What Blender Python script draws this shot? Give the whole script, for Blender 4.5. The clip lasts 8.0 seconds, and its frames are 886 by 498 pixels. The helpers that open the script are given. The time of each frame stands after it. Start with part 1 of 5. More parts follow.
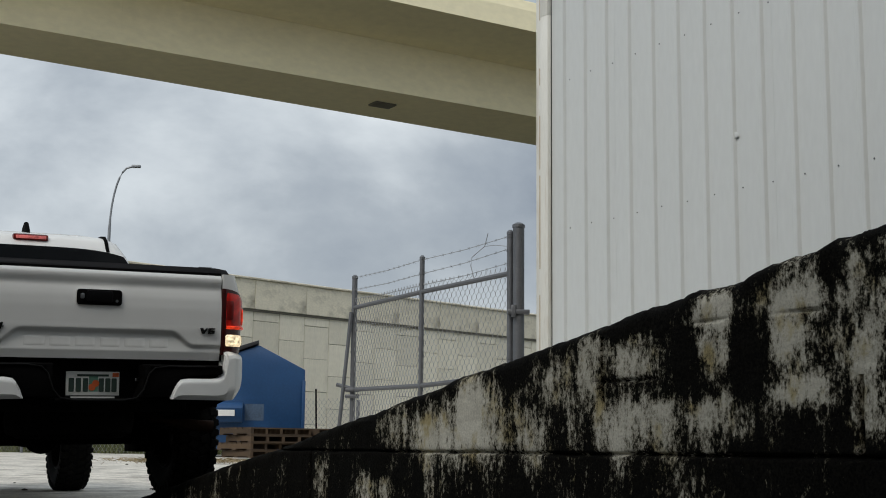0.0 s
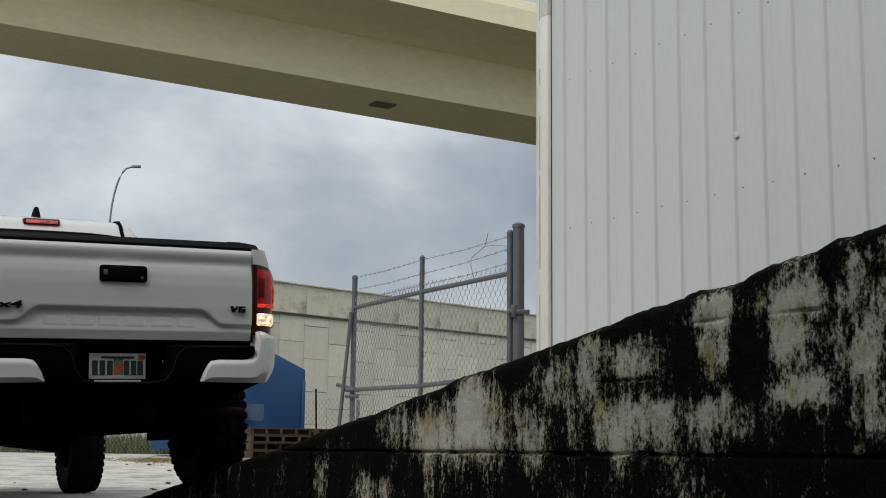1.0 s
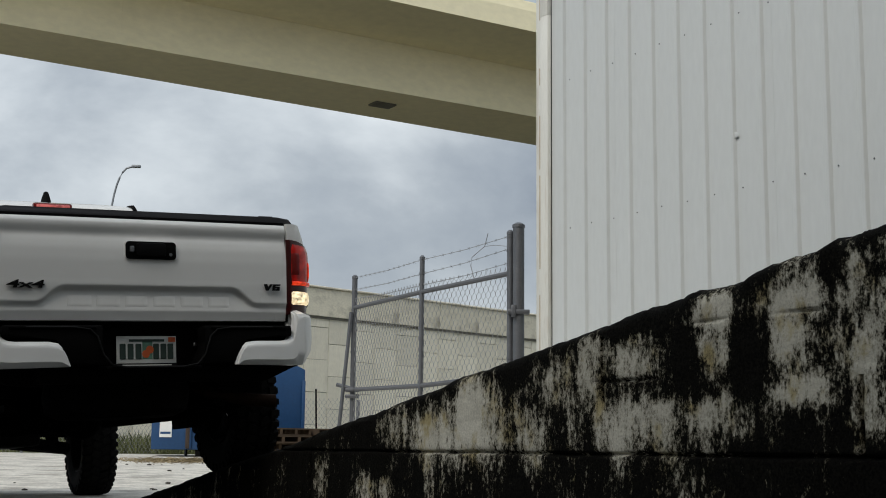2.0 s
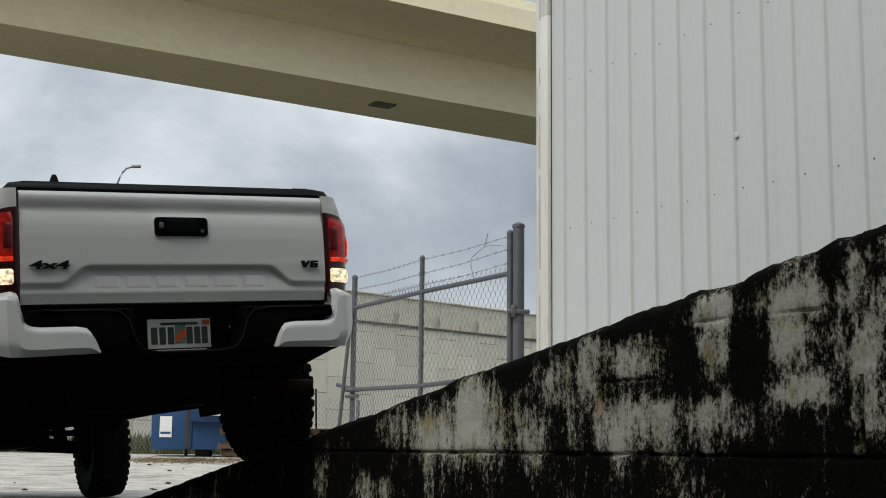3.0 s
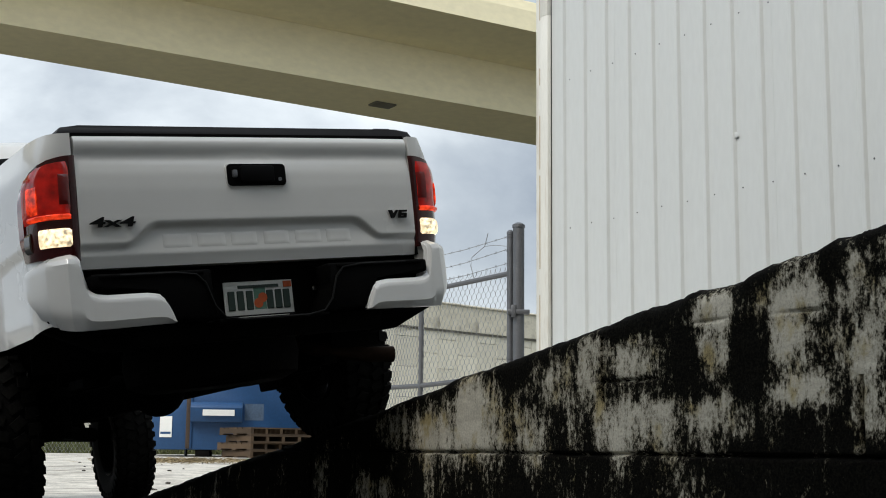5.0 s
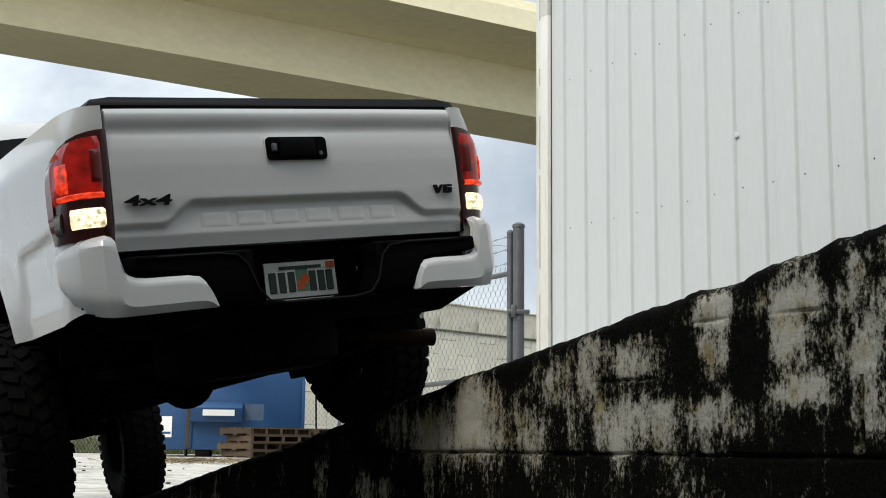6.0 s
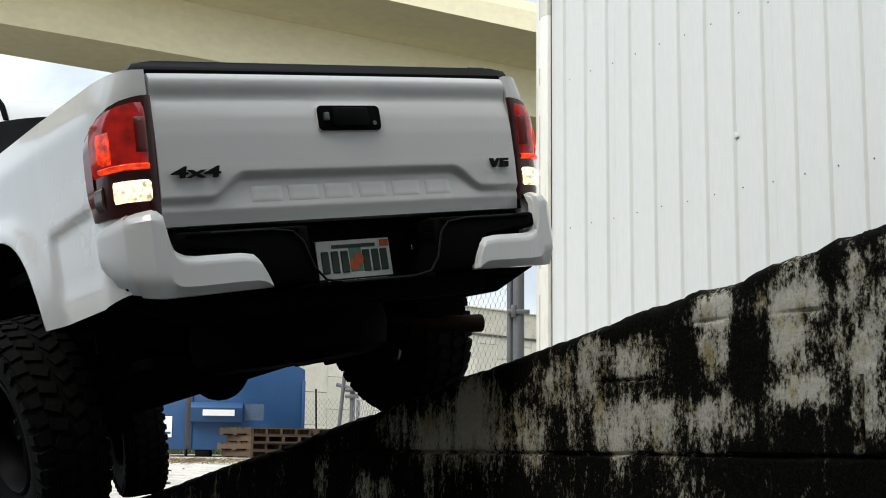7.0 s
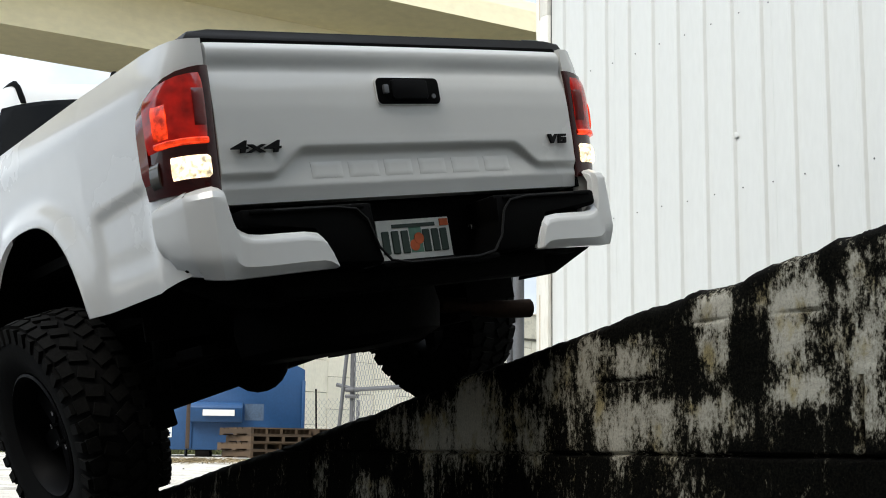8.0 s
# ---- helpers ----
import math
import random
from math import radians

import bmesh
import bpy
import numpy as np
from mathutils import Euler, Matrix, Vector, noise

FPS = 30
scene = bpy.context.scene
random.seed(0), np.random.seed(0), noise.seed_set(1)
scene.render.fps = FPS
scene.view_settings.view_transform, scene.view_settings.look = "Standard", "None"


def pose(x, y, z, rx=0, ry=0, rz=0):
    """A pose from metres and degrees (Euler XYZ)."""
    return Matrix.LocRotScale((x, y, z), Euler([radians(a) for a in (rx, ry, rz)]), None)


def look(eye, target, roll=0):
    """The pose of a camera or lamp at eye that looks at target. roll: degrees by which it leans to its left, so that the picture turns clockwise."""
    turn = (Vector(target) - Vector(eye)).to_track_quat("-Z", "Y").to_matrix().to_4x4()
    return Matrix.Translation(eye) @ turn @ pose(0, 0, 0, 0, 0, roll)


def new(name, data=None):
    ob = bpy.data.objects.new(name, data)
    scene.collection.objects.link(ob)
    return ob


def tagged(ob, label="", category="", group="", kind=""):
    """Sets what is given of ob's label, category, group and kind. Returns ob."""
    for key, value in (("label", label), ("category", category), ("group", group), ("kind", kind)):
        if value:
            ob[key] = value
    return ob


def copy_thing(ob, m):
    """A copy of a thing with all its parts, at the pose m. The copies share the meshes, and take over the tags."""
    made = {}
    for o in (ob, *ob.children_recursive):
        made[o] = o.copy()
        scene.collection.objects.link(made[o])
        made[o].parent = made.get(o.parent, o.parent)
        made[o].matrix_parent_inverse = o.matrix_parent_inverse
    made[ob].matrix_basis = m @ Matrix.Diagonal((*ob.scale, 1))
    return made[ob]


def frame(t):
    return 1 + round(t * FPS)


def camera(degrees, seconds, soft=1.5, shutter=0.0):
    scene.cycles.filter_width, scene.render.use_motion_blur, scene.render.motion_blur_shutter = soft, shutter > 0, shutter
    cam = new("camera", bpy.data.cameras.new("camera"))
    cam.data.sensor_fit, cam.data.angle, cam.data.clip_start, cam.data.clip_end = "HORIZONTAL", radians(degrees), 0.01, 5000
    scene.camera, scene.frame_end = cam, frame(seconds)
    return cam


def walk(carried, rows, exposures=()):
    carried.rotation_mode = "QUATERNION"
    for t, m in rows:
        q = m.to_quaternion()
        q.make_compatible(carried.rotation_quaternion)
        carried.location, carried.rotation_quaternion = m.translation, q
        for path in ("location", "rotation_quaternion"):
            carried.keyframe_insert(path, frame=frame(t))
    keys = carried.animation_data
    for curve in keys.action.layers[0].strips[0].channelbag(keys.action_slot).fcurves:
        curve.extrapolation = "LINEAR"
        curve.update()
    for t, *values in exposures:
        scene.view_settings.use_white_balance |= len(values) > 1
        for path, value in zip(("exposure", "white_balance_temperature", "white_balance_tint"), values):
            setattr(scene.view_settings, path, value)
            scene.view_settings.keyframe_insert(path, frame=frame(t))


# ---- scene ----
EYE = 0.36
cam = camera(37.35, 8.0, soft=1.0)
CAM_POSE = pose(0, 0, EYE, 90 + 8.725, 0, 0) @ pose(0, 0, 0, 0, 0, 0.6)
walk(cam, [(0.0, CAM_POSE), (8.0, CAM_POSE)],
     exposures=[(0.0, 0.02), (1.5, 0.05), (3.0, 0.14), (3.5, 0.22), (4.5, 0.38), (6.0, 0.68), (6.5, 0.78), (8.0, 1.08)])

# ---- light: overcast sky, one very soft sun ----
SUN_ELEV, SUN_ROT = radians(48), radians(211)
SUN_AT = (-6.0, -10.0, 13.0)
world = bpy.data.worlds.new("overcast")
scene.world = world
world.use_nodes = True
wn, wl = world.node_tree.nodes, world.node_tree.links
wn.clear()


def wnode(kind, **kw):
    n = wn.new(kind)
    for k, v in kw.items():
        n.inputs[k].default_value = v
    return n


w_out = wn.new("ShaderNodeOutputWorld")
w_bg = wnode("ShaderNodeBackground", Strength=0.1)
w_sky = wn.new("ShaderNodeTexSky")
w_sky.sky_type = 'NISHITA'
w_sky.sun_disc = False
w_sky.sun_elevation, w_sky.sun_rotation = SUN_ELEV, SUN_ROT
w_sky.air_density, w_sky.dust_density = 1.0, 3.0
w_tc = wn.new("ShaderNodeTexCoord")
w_map = wn.new("ShaderNodeMapping")
w_map.inputs["Scale"].default_value = (1.0, 1.0, 1.55)
w_map.inputs["Location"].default_value = (0.35, 0.1, 0.2)
wl.new(w_tc.outputs["Generated"], w_map.inputs["Vector"])
w_n1 = wnode("ShaderNodeTexNoise", Scale=3.9, Detail=7.0, Roughness=0.55, Distortion=0.15)
w_n2 = wnode("ShaderNodeTexNoise", Scale=1.7, Detail=3.0, Roughness=0.5)
for n in (w_n1, w_n2):
    wl.new(w_map.outputs[0], n.inputs["Vector"])
w_add = wn.new("ShaderNodeMath")
w_add.operation = 'MULTIPLY_ADD'
w_add.inputs[1].default_value = 0.6
wl.new(w_n1.outputs["Fac"], w_add.inputs[0])
w_half = wn.new("ShaderNodeMath")
w_half.operation = 'MULTIPLY'
w_half.inputs[1].default_value = 0.4
wl.new(w_n2.outputs["Fac"], w_half.inputs[0])
wl.new(w_half.outputs[0], w_add.inputs[2])
w_ramp = wn.new("ShaderNodeValToRGB")
cr = w_ramp.color_ramp
cr.elements[0].position, cr.elements[0].color = 0.40, (2.65, 3.1, 3.75, 1)
cr.elements[1].position, cr.elements[1].color = 0.64, (7.4, 7.95, 8.3, 1)
e = cr.elements.new(0.52)
e.color = (4.35, 4.85, 5.35, 1)
wl.new(w_add.outputs[0], w_ramp.inputs["Fac"])
w_mix = wn.new("ShaderNodeMix")
w_mix.data_type = 'RGBA'
w_mix.inputs["Factor"].default_value = 0.93
wl.new(w_sky.outputs[0], w_mix.inputs["A"])
wl.new(w_ramp.outputs[0], w_mix.inputs["B"])
# the cloud cover is brighter round the veiled sun
w_dot = wn.new("ShaderNodeVectorMath")
w_dot.operation = 'DOT_PRODUCT'
w_dot.inputs[1].default_value = Vector(SUN_AT).normalized()
wl.new(w_tc.outputs["Generated"], w_dot.inputs[0])
w_glow = wn.new("ShaderNodeMapRange")
w_glow.interpolation_type = 'SMOOTHSTEP'
w_glow.inputs["From Min"].default_value, w_glow.inputs["From Max"].default_value = -0.6, 1.0
w_glow.inputs["To Min"].default_value, w_glow.inputs["To Max"].default_value = 0.93, 1.75
wl.new(w_dot.outputs["Value"], w_glow.inputs["Value"])
w_mul = wn.new("ShaderNodeVectorMath")
w_mul.operation = 'SCALE'
wl.new(w_mix.outputs["Result"], w_mul.inputs[0])
wl.new(w_glow.outputs[0], w_mul.inputs["Scale"])
wl.new(w_mul.outputs[0], w_bg.inputs["Color"])
wl.new(w_bg.outputs[0], w_out.inputs["Surface"])

sun = new("sun", bpy.data.lights.new("sun", 'SUN'))
sun.data.energy, sun.data.angle, sun.data.color = 1.55, radians(25), (1.0, 0.95, 0.87)
sun.matrix_world = look(SUN_AT, (0, 0, 0))


# ---- materials ----
def mat(name, base, rough=0.6, metal=0.0, vary=0.25, scale=3.0, fine=60.0, bump=0.0, dirt=None, dirt_amount=0.0,
        coat=0.0, emit=None, emit_strength=0.0, emit_vary=0.0, random_hue=0.0, island=0.0, stretch=(1, 1, 1), spec=0.5):
    """A surface with two scales of variation, optional dirt, fine relief and gloss changes."""
    m = bpy.data.materials.new(name)
    m.use_nodes = True
    nt, ln = m.node_tree.nodes, m.node_tree.links
    b = nt["Principled BSDF"]
    b.inputs["Metallic"].default_value = metal
    b.inputs["Coat Weight"].default_value = coat
    b.inputs["Specular IOR Level"].default_value = spec
    tc = nt.new("ShaderNodeTexCoord")
    mp = nt.new("ShaderNodeMapping")
    mp.inputs["Scale"].default_value = stretch
    ln.new(tc.outputs["Object"], mp.inputs["Vector"])
    n1, n2 = nt.new("ShaderNodeTexNoise"), nt.new("ShaderNodeTexNoise")
    n1.inputs["Scale"].default_value, n1.inputs["Detail"].default_value = scale, 5
    n2.inputs["Scale"].default_value, n2.inputs["Detail"].default_value = fine, 4
    for n in (n1, n2):
        ln.new(mp.outputs[0], n.inputs["Vector"])
    sm = nt.new("ShaderNodeMath")
    sm.operation = 'ADD'
    ln.new(n1.outputs["Fac"], sm.inputs[0])
    ln.new(n2.outputs["Fac"], sm.inputs[1])
    mr = nt.new("ShaderNodeMapRange")
    mr.inputs["From Min"].default_value, mr.inputs["From Max"].default_value = 0.6, 1.4
    mr.inputs["To Min"].default_value, mr.inputs["To Max"].default_value = 1 - vary, 1 + vary
    ln.new(sm.outputs[0], mr.inputs["Value"])
    val = mr.outputs[0]
    if random_hue or island:
        if island:
            src = nt.new("ShaderNodeNewGeometry").outputs["Random Per Island"]
        else:
            src = nt.new("ShaderNodeObjectInfo").outputs["Random"]
        r2 = nt.new("ShaderNodeMapRange")
        k = random_hue or island
        r2.inputs["To Min"].default_value, r2.inputs["To Max"].default_value = 1 - k, 1 + k
        ln.new(src, r2.inputs["Value"])
        ml = nt.new("ShaderNodeMath")
        ml.operation = 'MULTIPLY'
        ln.new(val, ml.inputs[0])
        ln.new(r2.outputs[0], ml.inputs[1])
        val = ml.outputs[0]
    col = nt.new("ShaderNodeMix")
    col.data_type, col.blend_type = 'RGBA', 'MULTIPLY'
    col.inputs["Factor"].default_value = 1
    col.inputs["A"].default_value = (*base, 1)
    ln.new(val, col.inputs["B"])
    res = col.outputs["Result"]
    if dirt:
        n3 = nt.new("ShaderNodeTexNoise")
        n3.inputs["Scale"].default_value, n3.inputs["Detail"].default_value = scale * 0.6, 8
        n3.inputs["Roughness"].default_value = 0.65
        ln.new(mp.outputs[0], n3.inputs["Vector"])
        d = nt.new("ShaderNodeMapRange")
        d.inputs["From Min"].default_value, d.inputs["From Max"].default_value = 0.5, 0.72
        d.inputs["To Max"].default_value = dirt_amount
        ln.new(n3.outputs["Fac"], d.inputs["Value"])
        dm = nt.new("ShaderNodeMix")
        dm.data_type = 'RGBA'
        dm.inputs["B"].default_value = (*dirt, 1)
        ln.new(d.outputs[0], dm.inputs["Factor"])
        ln.new(res, dm.inputs["A"])
        res = dm.outputs["Result"]
    ln.new(res, b.inputs["Base Color"])
    rr = nt.new("ShaderNodeMapRange")
    rr.inputs["To Min"].default_value, rr.inputs["To Max"].default_value = max(rough - 0.08, 0.02), min(rough + 0.08, 1)
    ln.new(n1.outputs["Fac"], rr.inputs["Value"])
    ln.new(rr.outputs[0], b.inputs["Roughness"])
    if bump:
        bp = nt.new("ShaderNodeBump")
        bp.inputs["Strength"].default_value = min(1.0, bump)
        bp.inputs["Distance"].default_value = 0.01
        ln.new(sm.outputs[0], bp.inputs["Height"])
        ln.new(bp.outputs[0], b.inputs["Normal"])
    if emit:
        b.inputs["Emission Color"].default_value = (*emit, 1)
        b.inputs["Emission Strength"].default_value = emit_strength
        if emit_vary:
            er = nt.new("ShaderNodeMapRange")
            er.inputs["From Min"].default_value, er.inputs["From Max"].default_value = 0.35, 0.65
            er.inputs["To Min"].default_value, er.inputs["To Max"].default_value = emit_strength * (1 - emit_vary), emit_strength * (1 + emit_vary)
            ln.new(n1.outputs["Fac"], er.inputs["Value"])
            ln.new(er.outputs[0], b.inputs["Emission Strength"])
    return m


def mould_concrete():
    """Old pale concrete with black mould running down in streaks, lichen and bare patches."""
    m = bpy.data.materials.new("mouldy_concrete")
    m.use_nodes = True
    nt, ln = m.node_tree.nodes, m.node_tree.links
    b = nt["Principled BSDF"]
    tc = nt.new("ShaderNodeTexCoord")

    def noise_at(scale, detail, rough, stretch, where=(0, 0, 0), distort=0.0):
        mp = nt.new("ShaderNodeMapping")
        mp.inputs["Scale"].default_value = stretch
        mp.inputs["Location"].default_value = where
        ln.new(tc.outputs["Object"], mp.inputs["Vector"])
        n = nt.new("ShaderNodeTexNoise")
        n.inputs["Scale"].default_value, n.inputs["Detail"].default_value = scale, detail
        n.inputs["Roughness"].default_value, n.inputs["Distortion"].default_value = rough, distort
        ln.new(mp.outputs[0], n.inputs["Vector"])
        return n.outputs["Fac"]

    def math_node(op, a, c):
        n = nt.new("ShaderNodeMath")
        n.operation = op
        for k, v in enumerate((a, c)):
            if isinstance(v, (int, float)):
                n.inputs[k].default_value = v
            else:
                ln.new(v, n.inputs[k])
        return n.outputs[0]

    def ranged(v, a, c, lo=0.0, hi=1.0):
        n = nt.new("ShaderNodeMapRange")
        n.inputs["From Min"].default_value, n.inputs["From Max"].default_value = a, c
        n.inputs["To Min"].default_value, n.inputs["To Max"].default_value = lo, hi
        ln.new(v, n.inputs["Value"])
        return n.outputs[0]

    def mixed(fac, a, c):
        n = nt.new("ShaderNodeMix")
        n.data_type = 'RGBA'
        ln.new(fac, n.inputs["Factor"])
        for key, v in (("A", a), ("B", c)):
            if isinstance(v, tuple):
                n.inputs[key].default_value = (*v, 1)
            else:
                ln.new(v, n.inputs[key])
        return n.outputs["Result"]

    streak = noise_at(7.0, 6, 0.6, (1.0, 1.0, 0.16), (3.1, 0, 0), 0.2)
    patch = noise_at(3.4, 7, 0.62, (1.0, 1.0, 0.7), (0.4, 0, 2.0))
    speck = noise_at(46.0, 8, 0.78, (1, 1, 0.5))
    grain = noise_at(120.0, 4, 0.6, (1, 1, 1))
    sep = nt.new("ShaderNodeSeparateXYZ")
    ln.new(tc.outputs["Object"], sep.inputs[0])
    s = math_node('ADD', math_node('MULTIPLY', streak, 0.62), math_node('MULTIPLY', patch, 0.82))
    s = math_node('ADD', s, math_node('MULTIPLY', speck, 0.86))
    # bare patches and heavily overgrown ones: along the wall, height, half length, half height
    bare = ((-3.024, .799, .096, .07), (-3.026, .497, .16, .089), (-3.061, .666, .102, .073), (-2.724, .794, .137, .049), (-2.488, .836, .044, .109),
            (-2.737, .689, .075, .059), (-2.662, .54, .132, .038), (-2.494, .626, .079, .077), (-2.434, .464, .065, .087), (-3.468, .661, .114, .068),
            (-3.501, .464, .115, .109), (-3.651, .641, .064, .114), (-3.855, .616, .097, .089), (-4.118, .436, .159, .114), (-4.467, .477, .127, .13),
            (-4.754, .411, .13, .089), (-5.096, .436, .124, .113), (-5.218, .186, .127, .059), (-5.776, .212, .112, .096), (-3.298, .461, .067, .094))
    grown = ((-2.876, .631, .066, .252), (-3.377, .784, .175, .038), (-3.183, .682, .059, .126), (-2.702, .366, .237, .095), (-3.254, .56, .165, .036), (-2.30, .36, .2, .16))
    ragged = nt.new("ShaderNodeTexNoise")
    ragged.inputs["Scale"].default_value, ragged.inputs["Detail"].default_value, ragged.inputs["Roughness"].default_value = 6.0, 6, 0.65
    ln.new(tc.outputs["Object"], ragged.inputs["Vector"])
    off = nt.new("ShaderNodeVectorMath")
    off.operation = 'MULTIPLY_ADD'
    off.inputs[1].default_value, off.inputs[2].default_value = (0.16, 0.0, 0.16), (-0.08, 0.0, -0.08)
    ln.new(ragged.outputs["Color"], off.inputs[0])
    moved = nt.new("ShaderNodeVectorMath")
    moved.operation = 'ADD'
    ln.new(tc.outputs["Object"], moved.inputs[0])
    ln.new(off.outputs[0], moved.inputs[1])

    def blots(spots):
        total = None
        for px, pz, rx, rz in spots:
            mp = nt.new("ShaderNodeMapping")
            mp.inputs["Scale"].default_value = (1 / rx, 0, 1 / rz)
            mp.inputs["Location"].default_value = (-px / rx, 0, -pz / rz)
            ln.new(moved.outputs[0], mp.inputs["Vector"])
            far = nt.new("ShaderNodeVectorMath")
            far.operation = 'LENGTH'
            ln.new(mp.outputs[0], far.inputs[0])
            one = ranged(far.outputs["Value"], 1.7, 0.45)
            total = one if total is None else math_node('MAXIMUM', total, one)
        return total

    s = math_node('ADD', s, math_node('MULTIPLY', blots(bare), -0.225))
    s = math_node('ADD', s, math_node('MULTIPLY', blots(grown), 0.16))
    grit = noise_at(95.0, 6, 0.75, (1, 1, 0.7), (2, 5, 1))
    s = math_node('ADD', s, math_node('MULTIPLY', math_node('SUBTRACT', grit, 0.5), 0.62))
    s = math_node('ADD', s, 0.072)
    hair = noise_at(26.0, 5, 0.6, (1, 1, 0.05), (1.7, 0, 0.3))
    s = math_node('ADD', s, math_node('MULTIPLY', math_node('SUBTRACT', hair, 0.5), 0.34))
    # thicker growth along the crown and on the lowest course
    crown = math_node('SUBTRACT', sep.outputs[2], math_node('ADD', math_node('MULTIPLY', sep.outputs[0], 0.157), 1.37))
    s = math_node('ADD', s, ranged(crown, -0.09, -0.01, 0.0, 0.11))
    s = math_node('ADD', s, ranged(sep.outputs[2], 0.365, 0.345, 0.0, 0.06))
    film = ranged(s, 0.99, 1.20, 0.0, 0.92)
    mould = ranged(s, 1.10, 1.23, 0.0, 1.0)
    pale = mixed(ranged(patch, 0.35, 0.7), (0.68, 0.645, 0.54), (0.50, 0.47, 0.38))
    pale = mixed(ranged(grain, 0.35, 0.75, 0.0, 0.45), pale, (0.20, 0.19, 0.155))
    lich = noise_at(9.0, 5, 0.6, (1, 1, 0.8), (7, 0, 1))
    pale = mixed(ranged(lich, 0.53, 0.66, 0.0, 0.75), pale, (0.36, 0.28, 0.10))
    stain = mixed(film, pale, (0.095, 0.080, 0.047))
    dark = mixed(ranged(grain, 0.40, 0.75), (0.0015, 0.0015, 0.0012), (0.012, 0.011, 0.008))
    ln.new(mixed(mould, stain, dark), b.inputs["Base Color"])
    b.inputs["Roughness"].default_value = 0.96
    b.inputs["Specular IOR Level"].default_value = 0.06
    bp = nt.new("ShaderNodeBump")
    bp.inputs["Strength"].default_value, bp.inputs["Distance"].default_value = 0.45, 0.004
    ln.new(math_node('ADD', speck, grain), bp.inputs["Height"])
    ln.new(bp.outputs[0], b.inputs["Normal"])
    return m


M_MOULD = mould_concrete()
M_YARD = mat("yard_concrete", (0.56, 0.53, 0.47), 0.9, vary=0.5, scale=4.0, fine=34, bump=1.0, dirt=(0.13, 0.118, 0.095), dirt_amount=0.95, stretch=(0.7, 1, 1))
M_SIDING = mat("white_siding", (0.60, 0.62, 0.61), 0.45, vary=0.05, scale=0.7, fine=25, bump=0.03, stretch=(1, 1, 0.25))
M_TRIM = mat("white_trim", (0.72, 0.71, 0.65), 0.5, vary=0.1, scale=3, fine=30, dirt=(0.34, 0.2, 0.08), dirt_amount=0.7, stretch=(3, 3, 0.35))
M_RUST_TRIM = mat("rust_stain", (0.42, 0.30, 0.16), 0.8, vary=0.3, scale=9, fine=50, stretch=(1, 1, 0.2))
M_BRIDGE = mat("bridge_concrete", (0.84, 0.755, 0.51), 0.85, vary=0.09, scale=0.25, fine=3, bump=0.1, stretch=(1, 1, 2))
M_PANEL = mat("panel_concrete", (0.84, 0.79, 0.65), 0.9, vary=0.1, scale=0.8, fine=9, bump=0.2, dirt=(0.40, 0.35, 0.26), dirt_amount=0.5, random_hue=0.10, stretch=(1.2, 1, 0.5))
M_COPING = mat("stained_coping_concrete", (0.80, 0.745, 0.60), 0.9, vary=0.14, scale=1.1, fine=10, bump=0.2, dirt=(0.20, 0.175, 0.125), dirt_amount=0.75, random_hue=0.08, stretch=(0.8, 1, 1.2))
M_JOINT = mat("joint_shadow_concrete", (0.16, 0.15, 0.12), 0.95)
M_GALV = mat("galvanised_steel", (0.145, 0.15, 0.16), 0.5, 0.55, vary=0.15, scale=9, fine=70, bump=0.1)
M_WIRE = mat("galvanised_wire", (0.30, 0.305, 0.31), 0.6, 0.2, vary=0.1)
M_BLUE = mat("blue_dumpster_paint", (0.008, 0.052, 0.145), 0.5, vary=0.18, scale=2.5, fine=22, bump=0.15, dirt=(0.012, 0.05, 0.14), dirt_amount=0.6)
M_BLUE_RUST = mat("scuffed_blue_paint", (0.05, 0.085, 0.14), 0.7, vary=0.3, scale=6, fine=30)
M_RUST_STEEL = mat("rusty_steel", (0.055, 0.038, 0.028), 0.85, vary=0.35, scale=8, fine=50)
M_LID = mat("black_plastic_lid", (0.02, 0.02, 0.022), 0.55, vary=0.2)
M_LABEL = mat("white_label", (0.75, 0.75, 0.72), 0.5, vary=0.06)
M_WOOD = mat("weathered_pallet_wood", (0.062, 0.038, 0.019), 0.85, vary=0.3, scale=3, fine=40, bump=0.3, random_hue=0.3, stretch=(0.2, 1, 1))
M_WHITE = mat("white_car_paint", (0.74, 0.74, 0.72), 0.26, vary=0.02, scale=2, fine=9, coat=0.55)
M_BUMPER = mat("white_bumper_paint", (0.76, 0.765, 0.75), 0.3, vary=0.02, scale=2, fine=9, coat=0.5)
M_BLACK = mat("black_textured_plastic", (0.0032, 0.0032, 0.0032), 0.65, vary=0.2, scale=6, fine=150, bump=0.1, spec=0.03)
M_SATIN = mat("satin_black_plastic", (0.008, 0.008, 0.008), 0.45, vary=0.15, scale=6, fine=120, spec=0.12)
M_SEAM = mat("dark_panel_gap", (0.006, 0.006, 0.006), 0.8, vary=0.1, spec=0.03)
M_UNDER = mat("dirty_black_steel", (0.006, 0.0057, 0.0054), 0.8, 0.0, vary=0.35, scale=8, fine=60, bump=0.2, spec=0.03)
M_RUST = mat("rusty_exhaust", (0.035, 0.02, 0.013), 0.8, 0.2, vary=0.3, scale=12, fine=60, spec=0.12)
M_RUBBER = mat("tyre_rubber", (0.007, 0.007, 0.0068), 0.85, vary=0.25, scale=7, fine=80, bump=0.15, spec=0.06)
